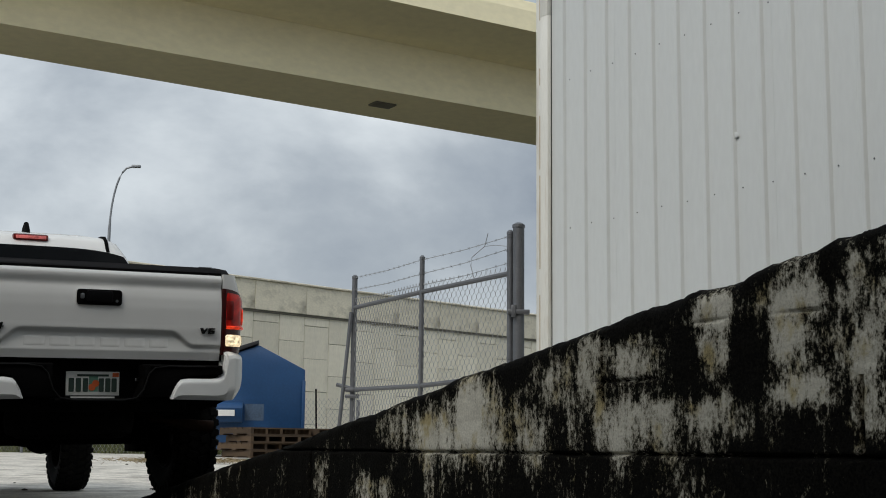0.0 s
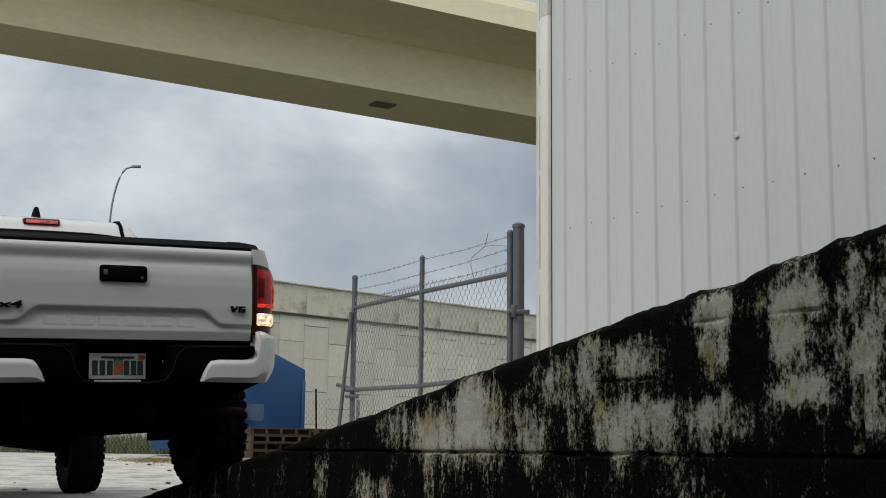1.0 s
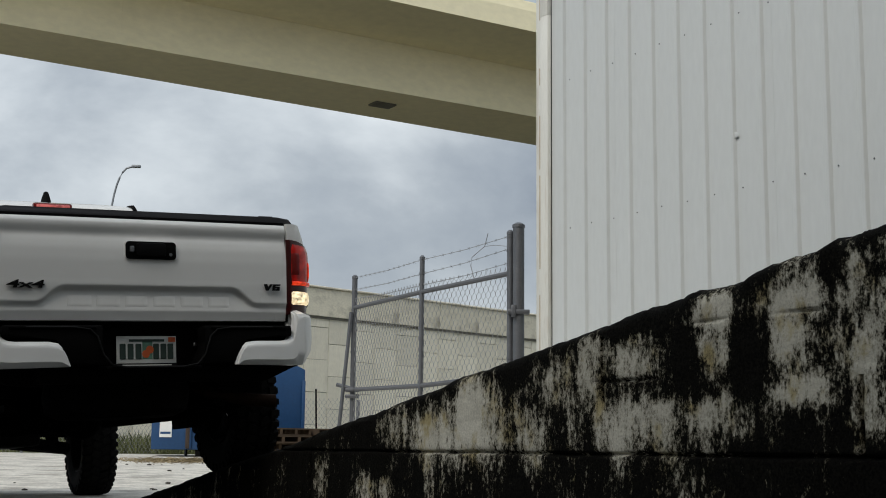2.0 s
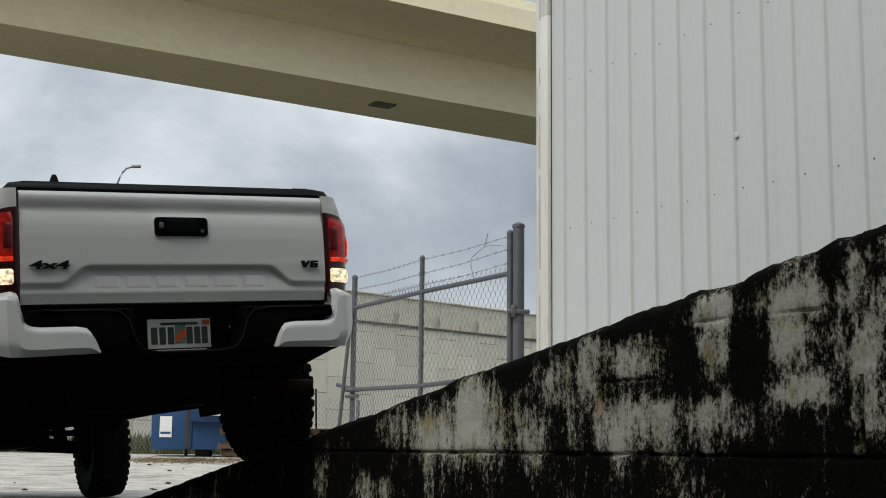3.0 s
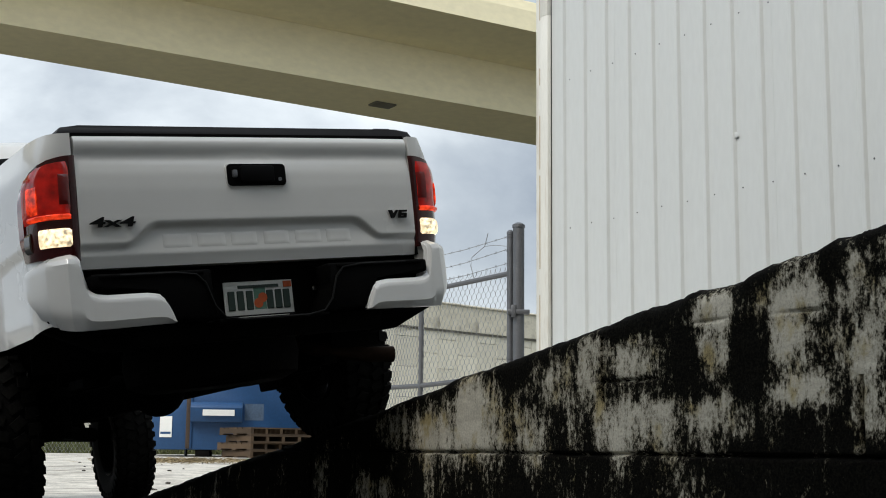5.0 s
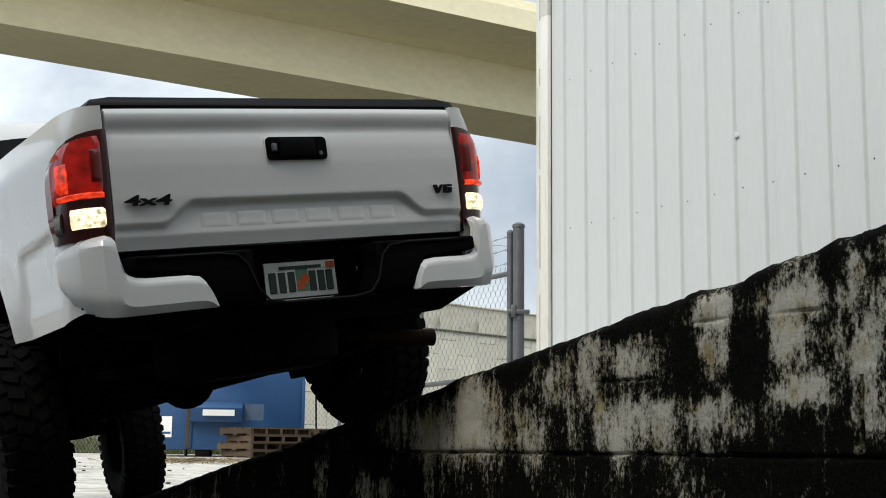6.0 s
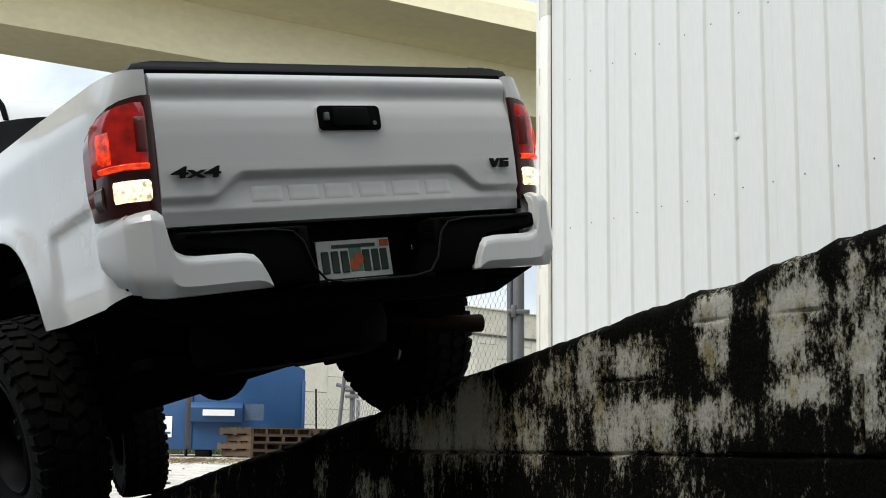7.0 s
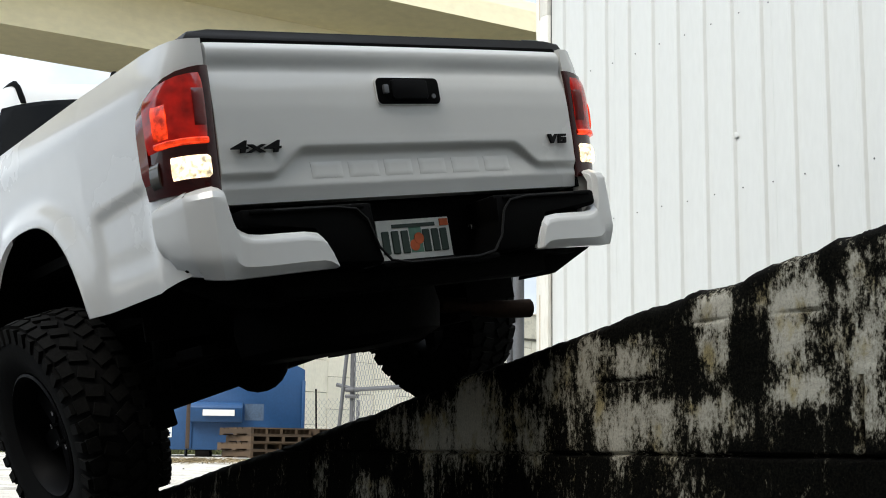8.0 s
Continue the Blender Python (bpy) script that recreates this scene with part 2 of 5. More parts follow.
M_TREAD = mat("dusty_tyre_tread", (0.0095, 0.0092, 0.0085), 0.9, vary=0.4, scale=9, fine=70, bump=0.2, spec=0.08)
M_RIM = mat("black_alloy_rim", (0.005, 0.005, 0.0055), 0.5, 0.0, vary=0.1, spec=0.05)
M_CHROME = mat("bright_metal", (0.5, 0.5, 0.5), 0.25, 1.0, vary=0.05)
M_GLASS = mat("dark_tinted_glass", (0.004, 0.0045, 0.005), 0.08, vary=0.05, spec=0.12)
M_TONNEAU = mat("black_vinyl_cover", (0.018, 0.018, 0.021), 0.5, vary=0.15, scale=5, fine=160, bump=0.05)
M_LAMP_DARK = mat("smoked_red_lens", (0.16, 0.008, 0.006), 0.12, vary=0.1, coat=0.6)
M_LAMP_BLACK = mat("dark_lamp_bezel", (0.045, 0.005, 0.005), 0.15, vary=0.1, coat=0.5)
M_LAMP_SMOKE = mat("smoked_clear_lens", (0.10, 0.095, 0.085), 0.12, vary=0.2, scale=30, coat=0.5)
M_LAMP_RED = mat("lit_red_lens", (0.30, 0.008, 0.006), 0.12, vary=0.25, scale=22, emit=(1.0, 0.02, 0.008), emit_strength=0.065, emit_vary=0.95, coat=0.5)
M_LAMP_GLOW = mat("bright_brake_light", (0.5, 0.02, 0.01), 0.2, vary=0.3, scale=30, emit=(1.0, 0.06, 0.012), emit_strength=0.38, emit_vary=0.8)
M_HIGH = mat("pink_lit_lens", (0.45, 0.06, 0.06), 0.15, vary=0.2, scale=30, emit=(1.0, 0.30, 0.27), emit_strength=0.22, emit_vary=0.6, coat=0.5)
M_REVERSE = mat("lit_reverse_lens", (0.8, 0.75, 0.6), 0.15, vary=0.3, scale=55, emit=(1.0, 0.78, 0.46), emit_strength=0.75, emit_vary=0.75)
M_PLATE = mat("plate_white", (0.62, 0.63, 0.60), 0.5, vary=0.1, scale=8)
M_INK = mat("plate_ink", (0.02, 0.04, 0.03), 0.6, vary=0.1)
M_ORANGE = mat("plate_orange", (0.55, 0.10, 0.02), 0.6, vary=0.15, scale=40)
M_GREEN = mat("plate_green", (0.10, 0.22, 0.16), 0.6, vary=0.15, scale=30)
M_EMBLEM = mat("black_emblem", (0.005, 0.005, 0.005), 0.5, vary=0.1, spec=0.1)
M_GRASS = mat("dry_grass", (0.09, 0.10, 0.035), 0.9, vary=0.4, scale=2, fine=20, island=0.4)
M_STRAW = mat("straw_litter", (0.23, 0.18, 0.10), 0.9, vary=0.3, scale=5, island=0.4)
M_LAMP_POST = mat("grey_lamp_post", (0.22, 0.23, 0.24), 0.5, 0.3, vary=0.1)
M_SOIL = mat("rough_soil_and_weeds", (0.06, 0.056, 0.036), 0.95, vary=0.4, scale=0.4, fine=6, bump=0.6, dirt=(0.05, 0.06, 0.025), dirt_amount=0.8)
M_ASPHALT = mat("dark_asphalt", (0.045, 0.044, 0.042), 0.92, vary=0.25, scale=0.8, fine=40, bump=0.5, dirt=(0.09, 0.085, 0.075), dirt_amount=0.4)
M_ADDED_WALL = mat("rendered_wall", (0.24, 0.22, 0.185), 0.9, vary=0.2, scale=0.6, fine=12, bump=0.3)
M_DIRT = mat("dark_soil", (0.05, 0.043, 0.035), 0.95, vary=0.4, scale=3, fine=30, bump=0.6)


# ---- mesh helpers ----
def part(name, bm, material, parent=None, label="", smooth=35):
    me = bpy.data.meshes.new(name)
    bmesh.ops.recalc_face_normals(bm, faces=bm.faces)
    bm.to_mesh(me)
    bm.free()
    me.materials.append(material)
    if smooth:
        me.shade_smooth()
        me.set_sharp_from_angle(angle=radians(smooth))
    ob = new(name, me)
    if parent:
        ob.parent = parent
    if label:
        tagged(ob, label)
    return ob


def thing(name, label, category, group="", kind="", m=None):
    ob = new(name)
    ob.empty_display_size = 0.2
    if m is not None:
        ob.matrix_basis = m
    return tagged(ob, label, category, group, kind)


def box(bm, x0, x1, y0, y1, z0, z1, bevel=0.0, seg=2, m=None):
    mm = Matrix.LocRotScale(((x0 + x1) / 2, (y0 + y1) / 2, (z0 + z1) / 2), None, (x1 - x0, y1 - y0, z1 - z0))
    vs = bmesh.ops.create_cube(bm, size=1, matrix=(m @ mm) if m is not None else mm)["verts"]
    if bevel:
        es = list({e for v in vs for e in v.link_edges})
        bmesh.ops.bevel(bm, geom=es, offset=bevel, segments=seg, affect='EDGES', profile=0.5)
    return bm


def bx(*a, **k):
    return box(bmesh.new(), *a, **k)


def prism(bm, pts, axis, a0, a1, bevel=0.0, seg=2):
    def co(p, a):
        return (a, p[0], p[1]) if axis == 'x' else (p[0], a, p[1]) if axis == 'y' else (p[0], p[1], a)
    lo = [bm.verts.new(co(p, a0)) for p in pts]
    hi = [bm.verts.new(co(p, a1)) for p in pts]
    bm.faces.new(lo), bm.faces.new(hi[::-1])
    for i in range(len(pts)):
        j = (i + 1) % len(pts)
        bm.faces.new((lo[i], hi[i], hi[j], lo[j]))
    if bevel:
        es = list({e for v in lo + hi for e in v.link_edges})
        bmesh.ops.bevel(bm, geom=es, offset=bevel, segments=seg, affect='EDGES', profile=0.5)
    return bm


def tube(bm, pts, r, n=8, closed=False):
    pts = [Vector(p) for p in pts]
    rings = []
    up = Vector((0, 0, 1))
    for i, p in enumerate(pts):
        d = (pts[min(i + 1, len(pts) - 1)] - pts[max(i - 1, 0)]).normalized()
        ref = up if abs(d.z) < 0.9 else Vector((1, 0, 0))
        a = d.cross(ref).normalized()
        b = a.cross(d)
        rr = r[i] if isinstance(r, (list, tuple)) else r
        rings.append([bm.verts.new(p + rr * (math.cos(2 * math.pi * k / n) * a + math.sin(2 * math.pi * k / n) * b)) for k in range(n)])
    for u, v in zip(rings, rings[1:]):
        for k in range(n):
            bm.faces.new((u[k], u[(k + 1) % n], v[(k + 1) % n], v[k]))
    bm.faces.new(rings[0][::-1]), bm.faces.new(rings[-1])
    return bm


def lathe(bm, prof, n=48, axis='x'):
    """Turns a profile of (along, radius) about the x axis."""
    rings = []
    for k in range(n):
        c, s = math.cos(2 * math.pi * k / n), math.sin(2 * math.pi * k / n)
        rings.append([bm.verts.new((a, r * c, r * s)) for a, r in prof])
    for k in range(n):
        u, v = rings[k], rings[(k + 1) % n]
        for i in range(len(prof) - 1):
            bm.faces.new((u[i], v[i], v[i + 1], u[i + 1]))
    return bm


def sheet(bm, grid, thick=None):
    """A sheet from rows of points; thick: a vector by which its back lies off."""
    vs = [[bm.verts.new(p) for p in row] for row in grid]
    for a, b in zip(vs, vs[1:]):
        for i in range(len(a) - 1):
            bm.faces.new((a[i], a[i + 1], b[i + 1], b[i]))
    if thick is not None:
        t = Vector(thick)
        ws = [[bm.verts.new(Vector(p) + t) for p in row] for row in grid]
        for a, b in zip(ws, ws[1:]):
            for i in range(len(a) - 1):
                bm.faces.new((a[i], b[i], b[i + 1], a[i + 1]))
        def rim(f, g):
            for i in range(len(f) - 1):
                bm.faces.new((f[i], g[i], g[i + 1], f[i + 1]))
        rim(vs[0], ws[0]), rim(ws[-1], vs[-1])
        rim([r[0] for r in ws], [r[0] for r in vs]), rim([r[-1] for r in vs], [r[-1] for r in ws])
    return bm


def step(t):
    t = min(1.0, max(0.0, t))
    return t * t * (3 - 2 * t)


def rounded(x0, x1, z0, z1, r, n=4):
    pts = []
    for cx, cz, a0 in ((x1 - r, z1 - r, 0), (x0 + r, z1 - r, 90), (x0 + r, z0 + r, 180), (x1 - r, z0 + r, 270)):
        for k in range(n + 1):
            a = radians(a0 + 90 * k / n)
            pts.append((cx + r * math.cos(a), cz + r * math.sin(a)))
    return pts


def lettering(name, text, size, depth, m, material, parent):
    cu = bpy.data.curves.new(name, 'FONT')
    cu.body, cu.size, cu.extrude, cu.align_x, cu.align_y = text, size, depth, 'CENTER', 'CENTER'
    cu.offset, cu.shear = size * 0.022, 0.12
    ob = bpy.data.objects.new(name, cu)
    scene.collection.objects.link(ob)
    me = bpy.data.meshes.new_from_object(ob.evaluated_get(bpy.context.evaluated_depsgraph_get()))
    bpy.data.objects.remove(ob)
    me.name = name
    me.materials.clear()
    me.materials.append(material)
    o = new(name, me)
    o.parent, o.matrix_basis = parent, m
    return o


# ---- the plan: the concrete ramp wall and the warehouse run the same way ----
TURN = -59.0                      # local x runs along the wall towards the street, local y away from the camera
ALONG = pose(0, 0, 0, 0, 0, TURN)
WALL_Y, WALL_T = 2.80, 0.50       # near face and thickness of the ramp wall
HOUSE_Y = 6.80                    # face of the warehouse
RAMP_X = (-40, -9.3, -8.29, -7.42, -6.99, -6.18, -5.80, -5.28, -5.00, -4.71, -4.63, -4.31, -4.03, -3.73, -3.57, -3.42, -3.31, -3.21, -3.185, -3.04, -2.92, -2.88, -2.80, -2.63, -2.58, -2.44, -1.2, 3.0)
RAMP_Z = (-0.3, -0.08, 0.07, 0.207, 0.272, 0.383, 0.454, 0.526, 0.579, 0.621, 0.648, 0.688, 0.732, 0.777, 0.799, 0.833, 0.838, 0.858, 0.869, 0.870, 0.883, 0.908, 0.919, 0.938, 0.958, 0.975, 1.05, 1.08)


def wall_top(x):
    return float(np.interp(x, RAMP_X, RAMP_Z))


def ground_z(x, y):
    r = max(0.0, y + 0.15 * abs(x) - 13.0)
    dip = 0.035 * step((y - 6.0) / 4.0) * step((-0.5 - x) / 1.5)
    return 0.33 * (1 - math.exp(-r / 10.5)) - dip


def build_ground():
    bm = bmesh.new()
    xs = [-900, -300, -120, -60] + [i * 1.5 for i in range(-27, 28)] + [60, 120, 300, 900]
    ys = [-300, -100, -30] + [i * 1.5 for i in range(-12, 48)] + [90, 140, 300, 900]
    grid = []
    for y in ys:
        row = []
        for x in xs:
            z = ground_z(x, y)
            if abs(x) < 42 and y < 70:
                z += 0.012 * noise.noise((x * 0.5, y * 0.5, 0)) - 0.02
            row.append((x, y, z))
        grid.append(row)
    sheet(bm, grid)
    g = part("ground", bm, M_SOIL, smooth=60)
    tagged(g, "rough soil with sparse weeds round the yard", "ground", kind="structure")

    def slab(name, label, x0, x1, y0, y1, lift, material, st, wav):
        rows = []
        ny, nx = int((y1 - y0) / st), int((x1 - x0) / st)
        for j in range(ny + 1):
            row = []
            for i in range(nx + 1):
                x, y = x0 + (x1 - x0) * i / nx, y0 + (y1 - y0) * j / ny
                row.append((x, y + (wav * noise.noise((x * 0.7, 3, 0)) if j in (0, ny) else 0), ground_z(x, y) + lift + 0.006 * noise.noise((x * 1.3, y * 1.3, 0))))
            rows.append(row)
        b2 = bmesh.new()
        sheet(b2, rows, (0, 0, -0.05))
        tagged(part(name, b2, material, smooth=60), label, name, kind="structure")
    slab("yard", "pale worn concrete yard with sandy dirt", -34, 9, 9.8, 27.0, 0.006, M_YARD, 0.5, 0.25)
    # near ground is made up: kept dark so little light bounces onto the truck
    slab("road", "dark asphalt added mostly out of view to cut ground bounce", -34, 12, -24, 9.9, 0.001, M_ASPHALT, 0.75, 0.1)
    # unseen wall added behind the camera to hold sky light off the tailgate
    w = part("wall_behind", bx(-26, 14, -4.6, -4.2, -0.1, 13.5), M_ADDED_WALL)
    tagged(w, "plain brownish wall added out of view to shade the truck", "wall", kind="structure")


build_ground()


def build_ramp_wall():
    bm = bmesh.new()
    x0, x1 = -9.6, 2.4
    nx, nz = 520, 60
    # grooves of formwork joints: (x from, x to, height)
    levels = [(-9.6, 2.4, 0.352), (-3.60, -3.10, 0.597), (-3.10, -2.60, 0.765), (-2.52, 1.0, 0.575)]
    uprights = [(-3.585, 0.53, 0.75), (-2.463, 0.352, 0.575), (-5.9, 0.1, 0.36), (-1.2, 0.36, 0.9)]

    def top(x):
        return wall_top(x) + 0.005 * noise.noise((x * 9, 2, 0)) + 0.007 * noise.noise((x * 31, 5, 0)) + 0.004 * noise.noise((x * 80, 5, 0))

    heights = [-0.15 + 0.022 * k for k in range(58)]
    for h in (0.352, 0.47, 0.563, 0.597, 0.76):
        heights += [h + d for d in (-0.016, -0.010, -0.006, -0.002, 0.002, 0.006, 0.010, 0.016)]
    heights = sorted(heights)
    cols = sorted([x0 + (x1 - x0) * i / nx for i in range(nx + 1)] + [u[0] + d for u in uprights for d in (-0.012, -0.008, -0.004, 0.0, 0.004, 0.008, 0.012)])
    rows = []
    for x in cols:
        t = top(x)
        row = []
        for z in heights:
            z = min(z, t)
            y = WALL_Y + 0.010 * noise.noise((x * 2, z * 2, 0)) + 0.005 * noise.noise((x * 14, z * 14, 3)) + 0.003 * noise.noise((x * 45, z * 45, 5))
            for a, b, h in levels:
                if a <= x <= b:
                    w = h + 0.004 * noise.noise((x * 4, h * 9, 1))
                    y += 0.026 * math.exp(-((z - w) / 0.0055) ** 2) * min(1.0, max(0.0, (0.9 if h < 0.4 else 0.35) + 1.3 * noise.noise((x * 3, h * 5, 7))))
            for ux, a, b in uprights:
                if a <= z <= b:
                    y += 0.018 * math.exp(-((x - ux - 0.004 * noise.noise((z * 6, ux, 0))) / 0.006) ** 2)
            y += 0.045 * max(0.0, 1 - (t - z) / 0.035) ** 2 + 0.02 * max(0.0, noise.noise((x * 8, z * 8, 11)) - 0.25) * step((z - t + 0.15) / 0.15)
            row.append((x, y, z))
        for k, (dy, dz) in enumerate(((0.10, 0.010), (0.22, 0.013), (0.34, 0.010), (0.44, 0.0), (WALL_T, -0.03), (WALL_T, -t - 0.15))):
            row.append((x, WALL_Y + dy, t + dz + (0.008 * noise.noise((x * 9, dy * 9, 8)) if dz > -0.1 else 0)))
        rows.append(row)
    sheet(bm, rows)
    bmesh.ops.remove_doubles(bm, verts=bm.verts, dist=0.0004)
    a = [v for v in bm.verts if abs(v.co.x - x1) < 1e-5]
    b = [v for v in bm.verts if abs(v.co.x - x0) < 1e-5]
    for end in (a, b):
        end = [v for v in end if len([e for e in v.link_edges if e.is_boundary]) > 0]
        es = list({e for v in end for e in v.link_edges if e.is_boundary and abs(e.verts[0].co.x - e.verts[1].co.x) < 1e-5})
        bmesh.ops.contextual_create(bm, geom=es)
    w = part("wall_ramp", bm, M_MOULD, smooth=50)
    w.matrix_basis = ALONG
    tagged(w, "sloping concrete ramp wall streaked with black mould", "wall", kind="structure")


build_ramp_wall()


def build_warehouse():
    house = thing("warehouse", "white ribbed metal warehouse with rust-stained corner trim", "building", m=ALONG)
    x0 = -9.427
    pitch, height, z0 = 0.305, 7.2, -0.05
    bm = bmesh.new()
    prof = []
    for k in range(3):
        o = k * pitch
        prof += [(o, 0.0), (o + 0.165, 0.0), (o + 0.180, -0.024), (o + 0.186, -0.029), (o + 0.212, -0.029), (o + 0.217, -0.025), (o + 0.228, -0.004), (o + 0.250, 0.0)]
    prof.append((3 * pitch, 0.0))
    sheet(bm, [[(px, py, z0) for px, py in prof], [(px, py, height) for px, py in prof]], (0, 0.012, 0))
    first = part("siding_panel", bm, M_SIDING, house, smooth=22)
    first.location = (x0, HOUSE_Y, 0)
    for k in range(1, 20):
        o = new("siding_panel", first.data)
        o.parent, o.location = house, (x0 + 3 * pitch * k, HOUSE_Y + 0.0015 * (k % 2), 0)
    part("end_wall", bx(x0 - 0.20, x0 + 0.0, HOUSE_Y + 0.03, HOUSE_Y + 14, z0, height), M_SIDING, house)
    part("back_wall", bx(x0, x0 + 18.3, HOUSE_Y + 13.8, HOUSE_Y + 14, z0, height), M_SIDING, house)
    part("side_wall", bx(x0 + 18.1, x0 + 18.3, HOUSE_Y + 0.02, HOUSE_Y + 13.8, z0, height), M_SIDING, house)
    part("roof", bx(x0 - 0.1, x0 + 18.4, HOUSE_Y - 0.1, HOUSE_Y + 14.1, height, height + 0.15), M_SIDING, house)
    bm = bmesh.new()
    box(bm, x0 - 0.12, x0 + 0.0, HOUSE_Y - 0.045, HOUSE_Y + 0.0, z0, 4.35, 0.006)
    box(bm, x0 - 0.122, x0 + 0.002, HOUSE_Y - 0.047, HOUSE_Y + 0.0, 4.32, height, 0.004)
    part("corner_trim", bm, M_TRIM, house, "cream corner trim with rust streaks")
    part("corner_strip", bx(x0 - 0.215, x0 - 0.122, HOUSE_Y - 0.02, HOUSE_Y + 0.1, z0, height, 0.005), M_TRIM, house)
    bm = bmesh.new()
    rnd = random.Random(5)
    z = z0
    while z < height - 0.5:
        h = rnd.uniform(0.15, 0.9)
        box(bm, x0 - 0.121 - rnd.uniform(0.001, 0.004), x0 - 0.119 + rnd.uniform(0.0, 0.004), HOUSE_Y - 0.0475, HOUSE_Y - 0.044, z, z + h)
        z += h + rnd.uniform(0.0, 0.5)
    part("rust_streak", bm, M_RUST_TRIM, house, "orange rust streaks on the trim")["kind"] = "stuff"
    part("trim_gap", bx(x0 + 0.002, x0 + 0.005, HOUSE_Y - 0.006, HOUSE_Y + 0.0, z0, height), M_SEAM, house)
    bm = bmesh.new()
    bmesh.ops.create_icosphere(bm, subdivisions=2, radius=0.042)
    for v in bm.verts:
        v.co.y *= 0.05
        v.co.z *= 0.6
        v.co += Vector((0.01, 0.0, 0.01)) * noise.noise(v.co * 30)
    o = part("dent", bm, M_SIDING, house)
    o.location = (x0 + 2.36, HOUSE_Y - 0.018, 2.71)
    # screws in rows
    bm = bmesh.new()
    lathe(bm, [(0.0, 0.006), (0.003, 0.0055), (0.005, 0.004), (0.006, 0.0005)], 8)
    bmesh.ops.rotate(bm, verts=bm.verts, matrix=Matrix.Rotation(radians(-90), 3, 'Z'))
    sc = part("screw", bm, M_GALV, house)
    k = 0
    for z in (2.30, 3.645, 4.99):
        for i in range(1, 34):
            o = sc if k == 0 else new("screw", sc.data)
            o.parent, o.location = house, (x0 + 0.305 * i - 0.026, HOUSE_Y - 0.001, z + 0.004 * ((i * 7) % 3 - 1))
            k += 1
    return house


build_warehouse()


# ---- the highway flyover ----
def build_bridge():
    # local x along the deck, local y away from the camera
    m = pose(-6.6, 40.0, EYE, 0, 0, 32.0)
    b = thing("flyover", "long beige concrete highway flyover with a box girder", "bridge", m=m)
    L0, L1 = -60, 80
    segs = 20
    for k in range(segs):
        a0, a1 = L0 + (L1 - L0) * k / segs, L0 + (L1 - L0) * (k + 1) / segs
        bm = bmesh.new()
        prism(bm, [(-0.88, 11.68), (2.4, 11.68), (2.4, 13.37), (5.6, 13.50), (5.6, 13.75), (-4.1, 13.75), (-4.1, 13.52), (-0.88, 13.37)], 'x', a0, a1 - 0.001)
        for v in bm.verts:
            if abs(v.co.y - 2.4) < 0.01:      # the girder widens along the deck
                v.co.y += 0.026 * (v.co.x - 5.0)
        part("girder", bm, M_BRIDGE, b, smooth=0)
        bm = bmesh.new()
        prism(bm, [(-4.13, 13.48), (-4.13, 14.15), (-4.05, 14.50), (-3.87, 14.50), (-3.76, 13.76), (-3.9, 13.48)], 'x', a0, a1 - 0.004)
        part("parapet", bm, M_BRIDGE, b, smooth=0)
        bm = bmesh.new()
        prism(bm, [(5.35, 13.76), (5.38, 14.45), (5.6, 14.45), (5.62, 13.6)], 'x', a0, a1 - 0.004)
        part("parapet", bm, M_BRIDGE, b, smooth=0)
    part("drain_box", bx(5.3, 6.1, 0.40, 0.95, 11.62, 11.69, 0.01), M_JOINT, b)
    for x in (-45, 62):
        part("pier", bx(x - 1, x + 1, 0.4, 2.5, -0.6, 11.7, 0.1), M_BRIDGE, b)
    return b


build_bridge()


# ---- highway retaining wall of precast panels ----
def build_panel_wall():
    m = pose(-6.3, 60.0, 0.2, 0, 0, 47.0)
    w = new("wall_highway")
    w.matrix_basis = m
    tagged(w, "pale precast concrete panel retaining wall", "wall", kind="structure")
    top = 7.55
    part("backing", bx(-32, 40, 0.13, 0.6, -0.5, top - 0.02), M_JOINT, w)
    bm = bmesh.new()
    box(bm, 0.0, 1.48, 0, 0.13, 0, 1.48, 0.012, 1)
    full = part("concrete_panel", bm, M_PANEL, w, smooth=0)
    half = part("concrete_panel", bx(0, 1.48, 0, 0.13, 0, 0.73, 0.012, 1), M_PANEL, w, smooth=0)
    tall = part("coping_panel", bx(0, 2.98, -0.10, 0.3, 0, 1.30, 0.015, 1), M_COPING, w, smooth=0)
    used = {full: 0, half: 0, tall: 0}

    def put(src, x, z):
        o = src if not used[src] else new(src.name.split(".")[0], src.data)
        used[src] = 1
        o.parent, o.location = w, (x, 0.012 * random.random(), z)
    for c in range(-20, 25):
        x = c * 1.5
        z = -0.25
        if c % 2:
            put(half, x, z)
            z += 0.75
        while z < 6.2:
            put(full, x, z)
            z += 1.5
    for c in range(-10, 12):
        put(tall, c * 3.0, top - 1.30 + 0.0)
    part("cap_line", bx(-32, 40, -0.16, 0.35, top, top + 0.10, 0.02, 1), M_COPING, w)
    # dark strip in place of the shadow line below the coping
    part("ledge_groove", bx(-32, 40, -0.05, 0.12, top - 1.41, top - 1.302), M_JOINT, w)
    return w


build_panel_wall()


